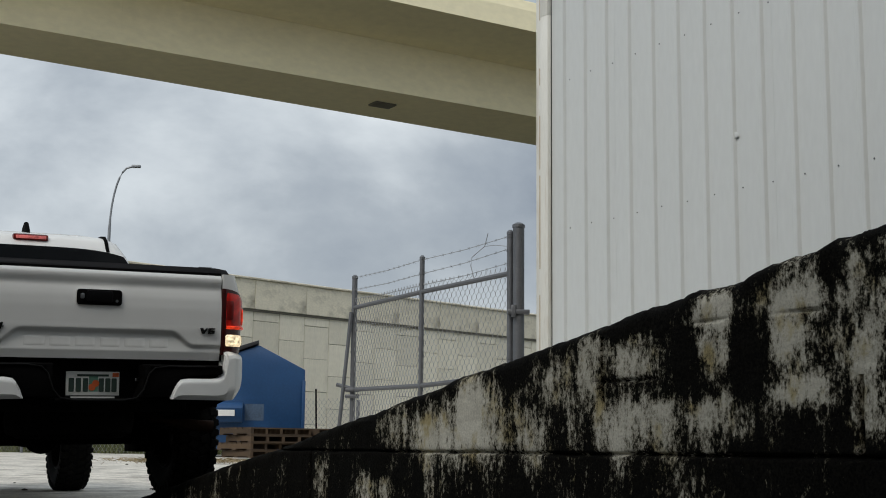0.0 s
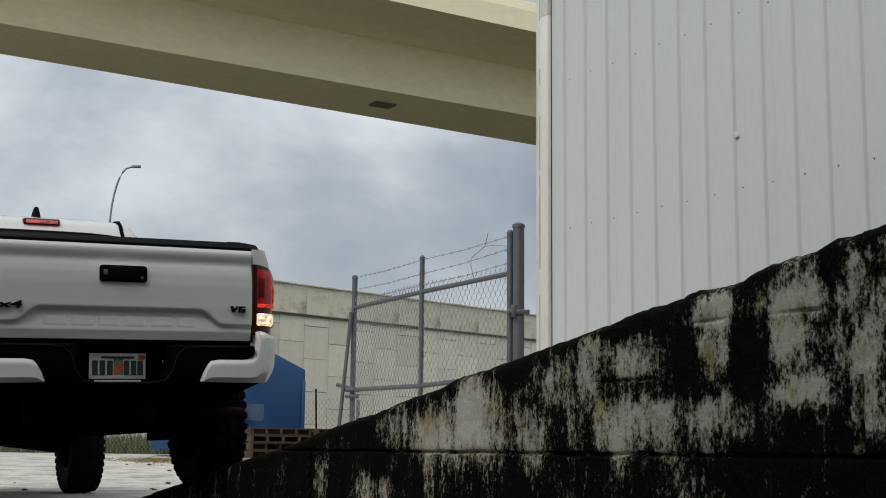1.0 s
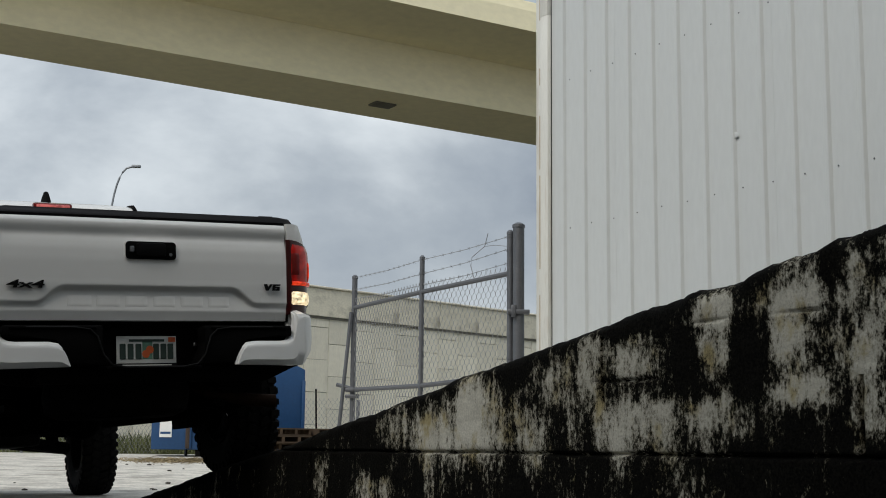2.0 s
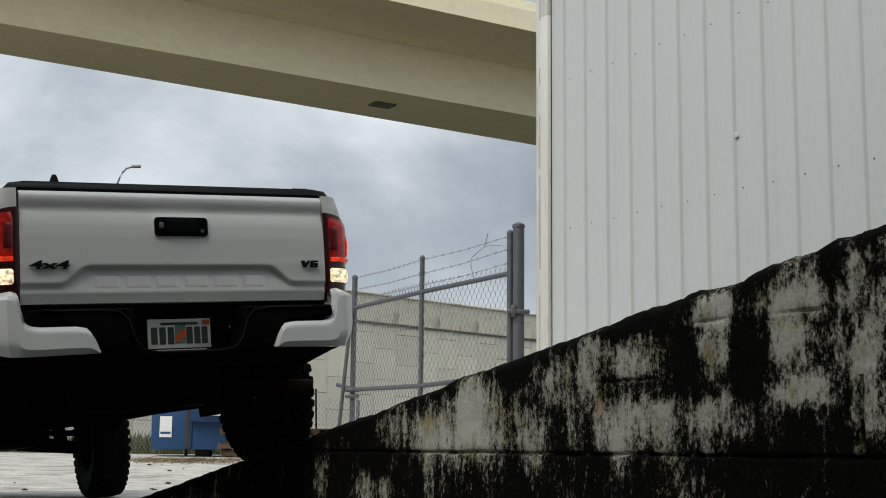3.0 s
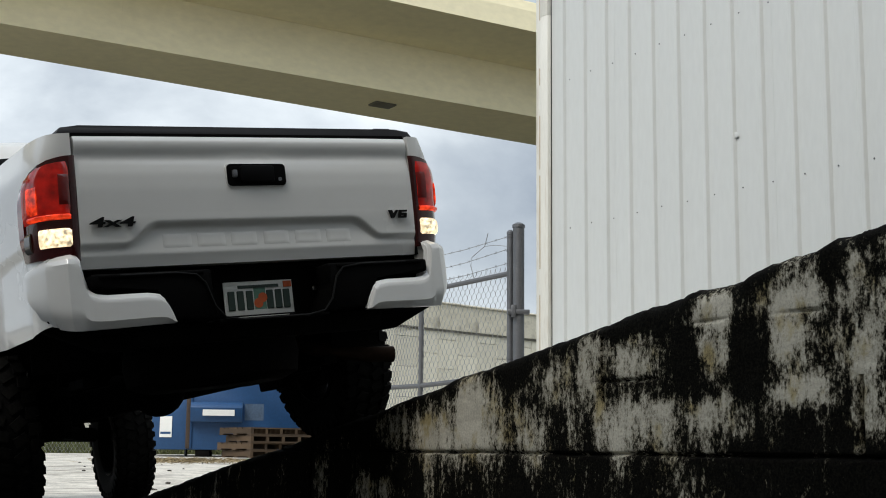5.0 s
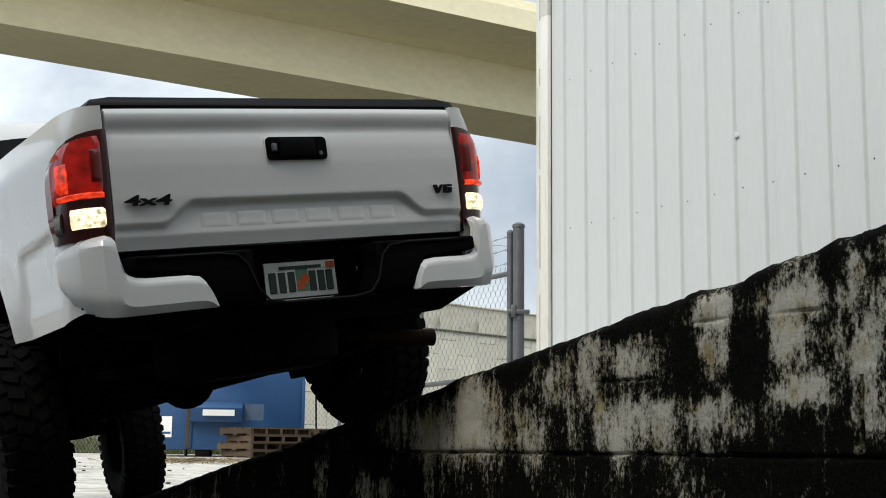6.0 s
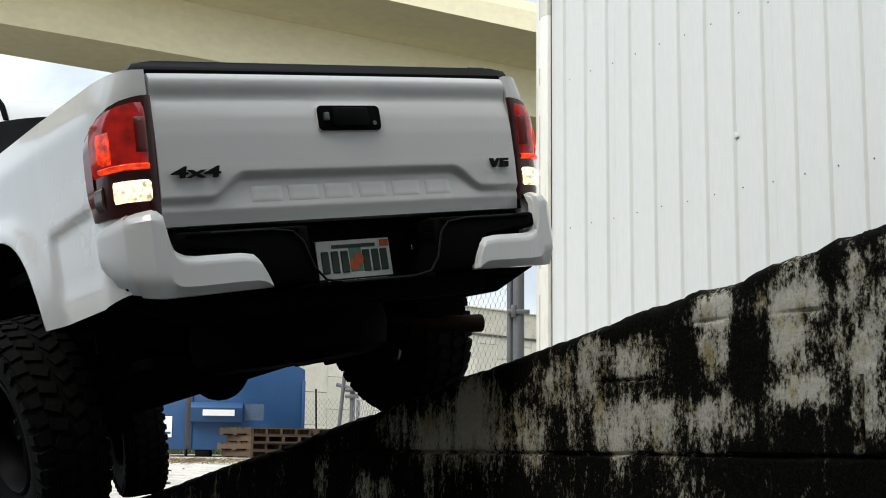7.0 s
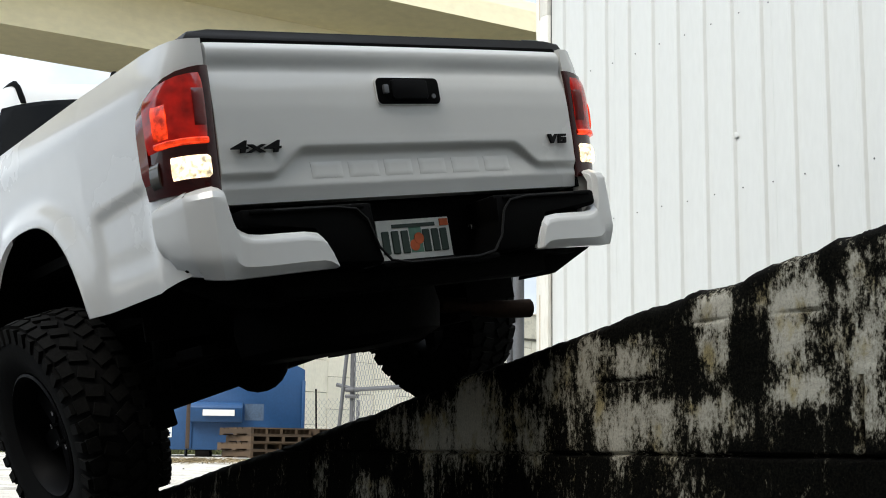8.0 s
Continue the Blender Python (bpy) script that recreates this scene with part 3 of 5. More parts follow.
def build_street_lamp():
    s = thing("street_lamp", "tall grey highway street lamp with a curved arm", "street lamp", m=pose(-16.8, 65.0, 0.95))
    bm = bmesh.new()
    pts = [(0, 0, 0), (0, 0, 5), (0.02, 0, 10.2)]
    for k in range(1, 9):
        a = radians(90 * k / 8)
        pts.append((0.9 - 0.88 * math.cos(a), 0, 10.2 + 3.2 * math.sin(a)))
    pts.append((1.15, 0, 13.45))
    tube(bm, pts, [0.11, 0.10, 0.075] + [0.05] * 9, 10)
    part("pole", bm, M_LAMP_POST, s)
    bm = bmesh.new()
    box(bm, 1.0, 1.45, -0.12, 0.12, 13.38, 13.52, 0.04)
    part("lamp_head", bm, M_LAMP_POST, s)
    return s


build_street_lamp()


# ---- chain-link fence with barbed wire ----
def diamond_wires(bm, a, b, z0, z1, pitch=0.0375, rise=0.056, r=0.0024):
    """Zigzag wires of a chain-link sheet from a to b (plan points); neighbours meet at their bends."""
    a, b = Vector((a[0], a[1], 0)), Vector((b[0], b[1], 0))
    d = (b - a).normalized()
    nrm = Vector((-d.y, d.x, 0))
    n = int((b - a).length / pitch)
    rows = int((z1 - z0) / rise)
    for k in range(n):
        base = a + d * pitch * k
        prev = None
        for j in range(rows + 1):
            odd = (j + k) % 2
            for half in (-0.17, 0.17):
                p = base + d * (pitch * odd) + Vector((0, 0, z0 + (j + half) * rise)) + nrm * (0.002 if odd else -0.002)
                ring = [bm.verts.new(p + d * r), bm.verts.new(p + nrm * r), bm.verts.new(p - d * r), bm.verts.new(p - nrm * r)]
                if prev:
                    for i in range(4):
                        bm.faces.new((prev[i], prev[(i + 1) % 4], ring[(i + 1) % 4], ring[i]))
                prev = ring


def capped_post(bm, x, y, z0, z1, r):
    tube(bm, [(x, y, z0), (x, y, z1)], r, 14)
    tube(bm, [(x, y, z1 - 0.01), (x, y, z1 + 0.015), (x, y, z1 + 0.035)], [r * 1.12, r * 1.1, r * 0.5], 14)


def barbed(bm, pts, r=0.0032):
    tube(bm, pts, r, 5)
    for p, q in zip(pts, pts[1:]):
        p, q = Vector(p), Vector(q)
        n = max(1, int((q - p).length / 0.13))
        for k in range(n):
            c = p.lerp(q, (k + 0.5) / n)
            for s in (-1, 1):
                tube(bm, [c + Vector((-0.012 * s, 0.006, -0.013)), c + Vector((0.009 * s, -0.006, 0.013))], 0.0018, 3)


def build_gate_fence():
    # leaves the warehouse corner and runs back to the far post
    A, Mid, B = (-1.005, 14.9), (-0.21, 13.25), (0.625, 12.05)
    f = thing("chain_link_fence", "grey galvanised chain-link fence with barbed wire on top", "fence")

    bm = bmesh.new()
    capped_post(bm, A[0], A[1], 0.05, 2.30, 0.031)
    part("post", bm, M_GALV, f)
    bm = bmesh.new()
    tube(bm, [(A[0] - 0.19, A[1] - 0.04, 0.05), (A[0] - 0.03, A[1] - 0.05, 1.90)], 0.022, 10)
    part("brace", bm, M_GALV, f)
    bm = bmesh.new()
    capped_post(bm, Mid[0], Mid[1], 0.05, 2.29, 0.026)
    part("post", bm, M_GALV, f)
    bm = bmesh.new()
    capped_post(bm, B[0], B[1], 0.02, 2.36, 0.030)
    part("post", bm, M_GALV, f)
    bm = bmesh.new()
    capped_post(bm, 0.70, 12.0, 0.0, 2.42, 0.054)
    part("gate_post", bm, M_GALV, f, "thick grey steel gate post")
    for za, zm, zb in ((1.957, 1.949, 1.988), (1.025, 0.998, 1.047)):
        bm = bmesh.new()
        tube(bm, [(*A, za), (*Mid, zm), (*B, zb)], 0.024, 10)
        part("rail", bm, M_GALV, f)
    bm = bmesh.new()
    diamond_wires(bm, A, Mid, 0.08, 2.05)
    diamond_wires(bm, Mid, B, 0.08, 2.08)
    # twisted ends above the rail
    part("chain_link_mesh", bm, M_WIRE, f)["kind"] = "stuff"
    for h0, h1, h2 in ((2.302, 2.280, 2.338), (2.165, 2.135, 2.221), (2.06, 2.019, 2.088)):
        bm = bmesh.new()
        barbed(bm, [(*A, h0), ((A[0] + Mid[0]) / 2, (A[1] + Mid[1]) / 2, (h0 + h1) / 2 - 0.015), (*Mid, h1), ((B[0] + Mid[0]) / 2, (B[1] + Mid[1]) / 2, (h2 + h1) / 2 - 0.015), (*B, h2)])
        part("barbed_wire", bm, M_WIRE, f)
    bm = bmesh.new()
    tube(bm, [(0.30, 12.5, 2.0), (0.27, 12.52, 2.12), (0.28, 12.5, 2.2), (0.40, 12.45, 2.3), (0.43, 12.4, 2.42)], 0.004, 5)
    part("loose_wire", bm, M_WIRE, f)
    bm = bmesh.new()
    tube(bm, [(0.40, 12.45, 2.3), (0.50, 12.3, 2.29), (0.62, 12.06, 2.24)], 0.003, 5)
    part("loose_wire", bm, M_WIRE, f)
    # tie bands on the posts
    for (bx0, by0, br), zs in (((A[0], A[1], 0.034), (1.0, 1.2, 1.45, 1.7, 1.93, 2.12)), ((Mid[0], Mid[1], 0.029), (0.99, 1.3, 1.62, 1.95, 2.14)), ((B[0], B[1], 0.033), (1.2, 1.42, 1.84, 2.0, 2.2, 2.33))):
        for z in zs:
            bm = bmesh.new()
            tube(bm, [(bx0, by0, z - 0.010), (bx0, by0, z + 0.010)], br, 12)
            part("tie_band", bm, M_GALV, f)
    bm = bmesh.new()
    box(bm, 0.60, 0.80, 11.93, 12.03, 1.60, 1.64, 0.006)
    box(bm, 0.63, 0.67, 11.92, 12.06, 1.57, 1.68, 0.006)
    part("latch", bm, M_GALV, f)
    bm = bmesh.new()
    tube(bm, [(-1.19, 14.85, 1.08), (-0.95, 14.87, 1.02)], 0.022, 8)
    part("rail_stub", bm, M_GALV, f)
    bm = bmesh.new()
    box(bm, -1.09, -0.93, 14.84, 14.95, 0.93, 0.97, 0.01)
    box(bm, -1.09, -0.93, 14.84, 14.95, 1.00, 1.04, 0.01)
    part("clamp", bm, M_GALV, f)
    return f


build_gate_fence()


def build_far_fence():
    f = thing("low_chain_link_fence", "low chain-link fence along the yard edge", "fence")
    a, b = (-12.0, 28.0), (-1.2, 24.0)
    bm = bmesh.new()
    diamond_wires(bm, a, b, 0.25, 1.32, 0.045, 0.06, 0.0026)
    part("chain_link_mesh", bm, M_WIRE, f)["kind"] = "stuff"
    for t in (0.0, 0.33, 0.66, 0.97):
        bm = bmesh.new()
        x, y = a[0] + (b[0] - a[0]) * t, a[1] + (b[1] - a[1]) * t
        tube(bm, [(x, y, 0.0), (x, y, 1.25)], 0.03, 8)
        part("post", bm, M_GALV, f)
    p = thing("steel_stake", "thin dark steel stake beside the fence", "stake")
    bm = bmesh.new()
    tube(bm, [(-2.21, 23.6, 0.1), (-2.25, 23.6, 1.42)], 0.018, 6)
    part("stake", bm, M_UNDER, p)


build_far_fence()


# ---- dumpster and pallets ----
def build_dumpster():
    d = thing("dumpster", "scuffed blue steel dumpster with a black lid on concrete", "dumpster", m=pose(-4.60, 24.0, 0.20, 0, 0, 8))
    # local x across its side, y away
    prof = [(0.0, 0.12), (2.06, 0.12), (2.10, 0.5), (2.10, 1.60), (1.24, 2.04), (0.60, 1.80), (0.0, 1.58)]
    bm = bmesh.new()
    prism(bm, prof, 'y', 0, 1.8, 0.02)
    part("body", bm, M_BLUE, d)
    bm = bmesh.new()
    prism(bm, [(0.5, 1.80), (1.22, 2.06), (1.24, 2.13), (0.46, 1.87)], 'y', -0.05, 1.85, 0.01)
    part("lid", bm, M_LID, d)
    bm = bmesh.new()
    prism(bm, [(-0.20, 0.62), (-0.28, 0.88), (-0.16, 0.98), (0.0, 0.98), (0.0, 0.62)], 'x', 0.05, 0.98, 0.015)
    part("fork_pocket", bm, M_BLUE, d)
    part("opening", bx(1.02, 1.36, -0.006, 0.02, 0.66, 0.96), M_BLUE_RUST, d, "scuffed dark patch")
    bm = bmesh.new()
    box(bm, 0.27, 0.84, -0.275, -0.262, 0.73, 0.84, 0.004, 1, m=None)
    part("label", bm, M_LABEL, d, "torn white sticker")
    # end face with sign, set at an angle to the side
    e = bmesh.new()
    prism(e, [(0.0, 0.0), (0.0, 1.8), (-0.72, 1.55), (-0.66, 0.25)], 'z', 0.12, 1.35, 0.02)
    part("end_wall", e, M_BLUE, d)
    part("sign", bx(-0.54, -0.30, -0.014, -0.003, 0.34, 0.72, 0.004, 1, m=pose(0, 0, 0, 0, 0, -20.7)), M_LABEL, d, "white sign plate")
    part("sign_print", bx(-0.52, -0.32, -0.018, -0.013, 0.40, 0.44, m=pose(0, 0, 0, 0, 0, -20.7)), M_BLUE, d)
    part("rusty_post", bx(-0.03, 0.045, -0.035, 0.0, 0.14, 1.5, 0.008), M_RUST_STEEL, d, "rusty corner post")
    for x in (0.15, 1.9):
        part("foot", bx(x, x + 0.25, 0.02, 1.75, 0.0, 0.13, 0.01), M_UNDER, d)
    for x in (0.02, 2.05):
        part("rib", bx(x, x + 0.06, -0.03, 0.0, 0.14, 1.4, 0.01), M_BLUE, d)
    return d


build_dumpster()


def build_pallets():
    rnd = random.Random(2)
    spots = [pose(-3.14, 21.9, 0.20 + 0.126 * k, 0, 0, 37 + d) for k, d in enumerate((0, 5, -4, 3))]
    spots += [pose(-2.12, 22.6, 0.20 + 0.126 * k, 0, 0, 35 + d) for k, d in enumerate((0, -6, 4, -2))]
    for m in spots:
        p = thing("pallet", "weathered brown wooden pallet in a low stack", "pallet", "stacked pallets", m=m)
        src = part("deck_board", bx(0, 1.2, 0, 0.125, 0, 0.022), M_WOOD, p)
        src.location = (0, 0, 0.103)
        for j in range(1, 7):
            o = new("deck_board", src.data)
            o.parent, o.location = p, (0.02 * rnd.random(), j * 0.15, 0.103)
        for j in (0, 3, 6):
            o = new("deck_board", src.data)
            o.parent, o.location = p, (0.0, j * 0.15, 0.0)
        st = part("stringer", bx(0, 0.05, 0.004, 1.02, 0.023, 0.102), M_WOOD, p)
        for x in (0.28, 0.57, 0.87, 1.15):
            o = new("stringer", st.data)
            o.parent, o.location = p, (x, 0, 0)


build_pallets()


def build_yard_plants():
    rnd = random.Random(7)
    bm = bmesh.new()

    def blade(x, y, z, h, w, lean):
        a = rnd.uniform(0, 6.28)
        dx, dy = math.cos(a) * w, math.sin(a) * w
        lx, ly = math.cos(a + 1.3) * lean, math.sin(a + 1.3) * lean
        v = [bm.verts.new(c) for c in ((x - dx, y - dy, z), (x + dx, y + dy, z), (x + lx * 0.5, y + ly * 0.5, z + h * 0.7), (x + lx, y + ly, z + h))]
        bm.faces.new((v[0], v[1], v[2])), bm.faces.new((v[0], v[2], v[3]))
    for k in range(9000):
        t = rnd.random()
        x, y = -16 + 14 * t, 31 + rnd.gauss(0, 0.9) - 2.5 * t
        blade(x, y, ground_z(x, y) - 0.02, rnd.uniform(0.1, 0.5) * (0.6 + 0.8 * noise.noise((x * 0.7, y, 0)) ** 2 + 0.3), 0.012, rnd.uniform(0, 0.2))
    g = part("grass", bm, M_GRASS, smooth=0)
    tagged(g, "rough green and dry grass along the fence", "grass", kind="stuff")
    bm = bmesh.new()
    for k in range(1100):
        x, y = -3.9 + rnd.gauss(0, 0.5), 20.4 + rnd.gauss(0, 0.6)
        blade(x, y, ground_z(x, y) + 0.005, rnd.uniform(0.01, 0.06), 0.01, rnd.uniform(0.05, 0.3))
    g = part("straw_litter", bm, M_STRAW, smooth=0)
    tagged(g, "dry straw and leaf litter on the yard", "litter", kind="stuff")
    for k in range(26):
        x, y = rnd.uniform(-5.2, -1.8), rnd.uniform(11, 20)
        b2 = bmesh.new()
        bmesh.ops.create_icosphere(b2, subdivisions=1, radius=rnd.uniform(0.012, 0.035))
        for v in b2.verts:
            v.co *= rnd.uniform(0.7, 1.2)
            v.co.z *= 0.6
        s = part("stone", b2, M_DIRT)
        s.location = (x, y, ground_z(x, y) + 0.008)
        tagged(s, "small dark stone lying on the yard", "stone", "loose stones")


build_yard_plants()


# ---- the pickup truck: origin at the foot of the tailgate, x to its right side, y to its front ----
R_TYRE, W_TYRE = 0.425, 0.265
REAR_Y, FRONT_Y, TRACK = 1.15, 4.44, 0.862
truck = thing("pickup_truck", "white lifted four-door pickup truck reversing onto the ramp wall", "truck")


def tail_y(x, z):
    """Relief of the tailgate's outer skin."""
    crease = 0.095 + 0.077 * step((0.565 - abs(x)) / 0.14)
    up = float(np.mean([np.interp(z + d, [0.15, 0.20, 0.30, 0.36, 0.400, 0.425, 0.466, 0.479, 0.498, 0.508, 0.533],
                                  [-0.042, -0.046, -0.050, -0.048, -0.041, -0.034, -0.049, -0.050, -0.047, -0.036, -0.02]) for d in (-0.012, -0.006, 0, 0.006, 0.012)]))
    if z < 0.2:
        up = -0.040 - 0.006 * step((z - 0.1) / 0.1)
    lo = np.interp(z, [0.0, 0.03, 0.05, 0.19], [-0.012, -0.020, -0.026, -0.016])
    k = step((z - (crease - 0.028)) / 0.030)
    return float(lo * (1 - k) + up * k) + 0.008 * abs(x / 0.735) ** 4


def build_tailgate():
    zs = sorted(set([round(0.002 + i * 0.506 / 90, 4) for i in range(91)]))
    xs = [-0.733 + 1.466 * i / 130 for i in range(131)]

    def edge(z):
        # the gate is a little wider at its foot
        return 1.0 - 0.004 * step((z - 0.3) / 0.2)
    bm = bmesh.new()
    sheet(bm, [[(x * edge(z), tail_y(x, z), z) for x in xs] for z in zs], (0, 0.06, 0))
    t = part("tailgate", bm, M_WHITE, truck, smooth=40)
    # handle pocket
    bm = bmesh.new()
    prism(bm, rounded(-0.1325, 0.1325, 0.3005, 0.3975, 0.021), 'y', -0.056, -0.03, 0.003)
    part("handle_surround", bm, M_WHITE, t)
    bm = bmesh.new()
    prism(bm, rounded(-0.129, 0.129, 0.304, 0.394, 0.018), 'y', -0.060, -0.03, 0.002)
    part("handle_bezel", bm, M_BLACK, t, "black plastic handle bezel")
    bm = bmesh.new()
    prism(bm, rounded(-0.075, 0.075, 0.318, 0.386, 0.012), 'y', -0.070, -0.05, 0.005)
    part("handle", bm, M_RIM, t)
    bm = bmesh.new()
    box(bm, -0.108, -0.088, -0.072, -0.05, 0.338, 0.368, 0.004)
    part("camera_lens", bm, M_GALV, t)
    bm = bmesh.new()
    lathe(bm, [(0, 0.0005), (0, 0.008), (0.01, 0.008)], 16)
    bmesh.ops.rotate(bm, verts=bm.verts, matrix=Matrix.Rotation(radians(90), 3, 'Z'))
    o = part("lock", bm, M_GALV, t)
    o.location = (0.100, -0.064, 0.33)
    # raised plain bars where a name is pressed into the sheet
    for x, w in ((-0.350, 0.118), (-0.208, 0.118), (-0.068, 0.112), (0.074, 0.112), (0.218, 0.118), (0.360, 0.112)):
        grid = []
        for k in range(8):
            z = 0.070 + 0.054 * k / 7
            grid.append([(x - w / 2 + w * i / 10, tail_y(x - w / 2 + w * i / 10, z) - (0.0005 if i in (0, 10) or k in (0, 7) else 0.0022), z) for i in range(11)])
        bm = bmesh.new()
        sheet(bm, grid, (0, 0.004, 0))
        part("pressed_bar", bm, M_WHITE, t)
    up = Matrix.Rotation(radians(90), 4, 'X')
    lettering("emblem", "4x4", 0.078, 0.004, pose(-0.612, -0.047, 0.171) @ up @ Matrix.Diagonal((1.5, 0.66, 1, 1)), M_EMBLEM, t)
    bm = bmesh.new()
    def slanted(pts):
        prism(bm, [(0.645 + u + 0.18 * v, 0.175 + v) for u, v in pts], 'y', -0.051, -0.043, 0.001, 1)
    slanted([(-0.046, 0.017), (-0.028, 0.017), (-0.020, -0.002), (-0.010, 0.017), (0.003, 0.017), (-0.015, -0.017), (-0.029, -0.017)])
    slanted([(0.006, 0.017), (0.046, 0.017), (0.046, 0.009), (0.018, 0.009), (0.018, 0.004), (0.046, 0.004), (0.046, -0.017), (0.006, -0.017), (0.006, -0.009), (0.034, -0.009), (0.034, -0.004), (0.018, -0.004), (0.018, -0.009), (0.006, -0.009)])
    part("emblem", bm, M_EMBLEM, t, smooth=0)


build_tailgate()

# plan line of the bed's side, from the tailgate round the corner to the cab
PLAN = [(0.742, -0.040), (0.768, -0.037), (0.798, -0.034), (0.836, -0.020), (0.860, 0.006), (0.873, 0.046), (0.881, 0.096), (0.886, 0.150), (0.888, 0.225),
        (0.890, 0.32), (0.892, 0.42), (0.894, 0.52), (0.896, 0.60)]
PLAN += [(0.897, 0.60 + 0.0333 * k) for k in range(1, 32)]
ARCH_Z, ARCH_H, ARCH_W = -0.23, 0.39, 0.475


def bed_low(y):
    dy = abs(y - REAR_Y) / ARCH_W
    if dy < 1.0:
        return ARCH_Z + ARCH_H * (1 - dy ** 2.6) ** 0.62
    if y < REAR_Y:
        return np.interp(y, [0.0, 0.2, 0.68], [-0.20, -0.222, ARCH_Z])
    return -0.28


def side_x(x, y, z, low):
    """Outward swell of the bed's side: shoulder, belt crease and wheel flare."""
    k = step(y / 0.35)
    x = x - 0.050 * min(1.0, max(0.0, (x - 0.742) / 0.105)) * step((z - 0.36) / 0.24) ** 1.2
    # sunk field behind the wheel, with a sharp upper edge
    x -= 0.011 * step((0.105 + 0.06 * (0.5 - y) - z) / 0.03) * step((0.60 - y) / 0.05) * step((y - 0.12) / 0.1) * (1 - 0.6 * step((-0.08 - z) / 0.1))
    x -= 0.015 * step((-0.05 - z) / 0.3)
    d = max(0.0, (abs(y - REAR_Y) / ARCH_W) ** 2.6 + max(0.0, (z - ARCH_Z) / ARCH_H) ** 1.9 - 1.0) * 0.26
    x += 0.030 * math.exp(-(max(d, 0) / 0.10) ** 2) * step((y - 0.35) / 0.25)
    return x


def corner_y(y, z):
    """The rear corner leans forward towards its foot, flush with the tailgate."""
    return y + 0.030 * min(1.0, max(0.0, (0.45 - z) / 0.45)) * max(0.0, 1 - max(y, 0.0) / 0.2)


def build_bed_side(s):
    rows = []
    fine = [PLAN[0]]
    for p, q in zip(PLAN, PLAN[1:]):
        n = 3 if q[1] > 0.15 and q[1] < 0.75 else 1
        fine += [(p[0] + (q[0] - p[0]) * i / n, p[1] + (q[1] - p[1]) * i / n) for i in range(1, n + 1)]
    for x, y in fine:
        low = float(bed_low(y))
        rows.append([(s * side_x(x, y, low + (0.518 - low) * j / 40, low), corner_y(y, low + (0.518 - low) * j / 40), low + (0.518 - low) * j / 40) for j in range(41)])
    bm = bmesh.new()
    sheet(bm, rows, (-s * 0.005, 0.02, 0))
    side = part("bed_side", bm, M_WHITE, truck, smooth=40)
    # rail on top
    bm = bmesh.new()
    prism(bm, [(s * 0.70, 0.0), (s * 0.775, 0.0), (s * 0.80, 0.2), (s * 0.80, 1.6), (s * 0.70, 1.6)], 'z', 0.508, 0.533, 0.006)
    part("bed_rail", bm, M_BLACK, truck)
    # dark gap beside the tailgate
    part("panel_gap", bx(min(s * 0.734, s * 0.745), max(s * 0.734, s * 0.745), -0.015, 0.05, 0.0, 0.508), M_SEAM, truck)
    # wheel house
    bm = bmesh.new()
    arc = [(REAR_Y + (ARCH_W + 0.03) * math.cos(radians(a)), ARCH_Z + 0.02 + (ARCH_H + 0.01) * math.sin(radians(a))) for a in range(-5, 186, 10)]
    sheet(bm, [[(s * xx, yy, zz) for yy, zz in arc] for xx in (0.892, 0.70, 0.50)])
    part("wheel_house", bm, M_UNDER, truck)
    # tail lamp wraps the corner
    seg = [p for p in PLAN if p[1] <= 0.24]

    def band(name, i0, i1, zf, material, out, parent=None, label=""):
        grid = []
        pts = seg[i0:i1 + 1]
        for k, (x, y) in enumerate(pts):
            z0, z1 = zf(k / max(1, len(pts) - 1), y)
            col = []
            for j in range(13):
                z = z0 + (z1 - z0) * j / 12
                bul = out * (1 - 0.5 * abs(2 * j / 12 - 1) ** 4)
                xx = side_x(x, y, z, 0)
                nx, ny = (0.25, -0.97) if y < -0.01 else (0.65, -0.76) if y < 0.04 else (0.98, -0.2)
                col.append((s * (xx + nx * bul), corner_y(y, z) + ny * bul, z))
            grid.append(col)
        b = bmesh.new()
        sheet(b, grid, (-s * 0.012, 0.006, 0))
        return part(name, b, material, parent or truck, label, smooth=50)
    lamp = band("tail_lamp", 0, 7, lambda u, y: (0.035 + 0.02 * u, 0.432 - 0.10 * u ** 2.2), M_LAMP_BLACK, 0.016, None, "smoked tail lamp with glowing red light")
    band("red_lens", 1, 6, lambda u, y: (0.178, 0.408 - 0.05 * u ** 2), M_LAMP_RED, 0.024, lamp)
    band("dark_lens", 1, 2, lambda u, y: (0.225, 0.375), M_LAMP_DARK, 0.028, lamp)
    band("side_lens", 6, 7, lambda u, y: (0.09, 0.350 - 0.03 * u), M_LAMP_DARK, 0.022, lamp)
    band("brake_light", 1, 5, lambda u, y: (0.190, 0.212), M_LAMP_GLOW, 0.031, lamp)
    band("brake_light", 4, 5, lambda u, y: (0.205, 0.335), M_LAMP_GLOW, 0.029, lamp)
    band("marker_lens", 5, 6, lambda u, y: (0.080, 0.160), M_LAMP_SMOKE, 0.024, lamp, "small grey side lens")
    band("reverse_light", 1, 4, lambda u, y: (0.088, 0.160), M_REVERSE, 0.026, lamp, "lit reversing light")


for s in (-1, 1):
    build_bed_side(s)


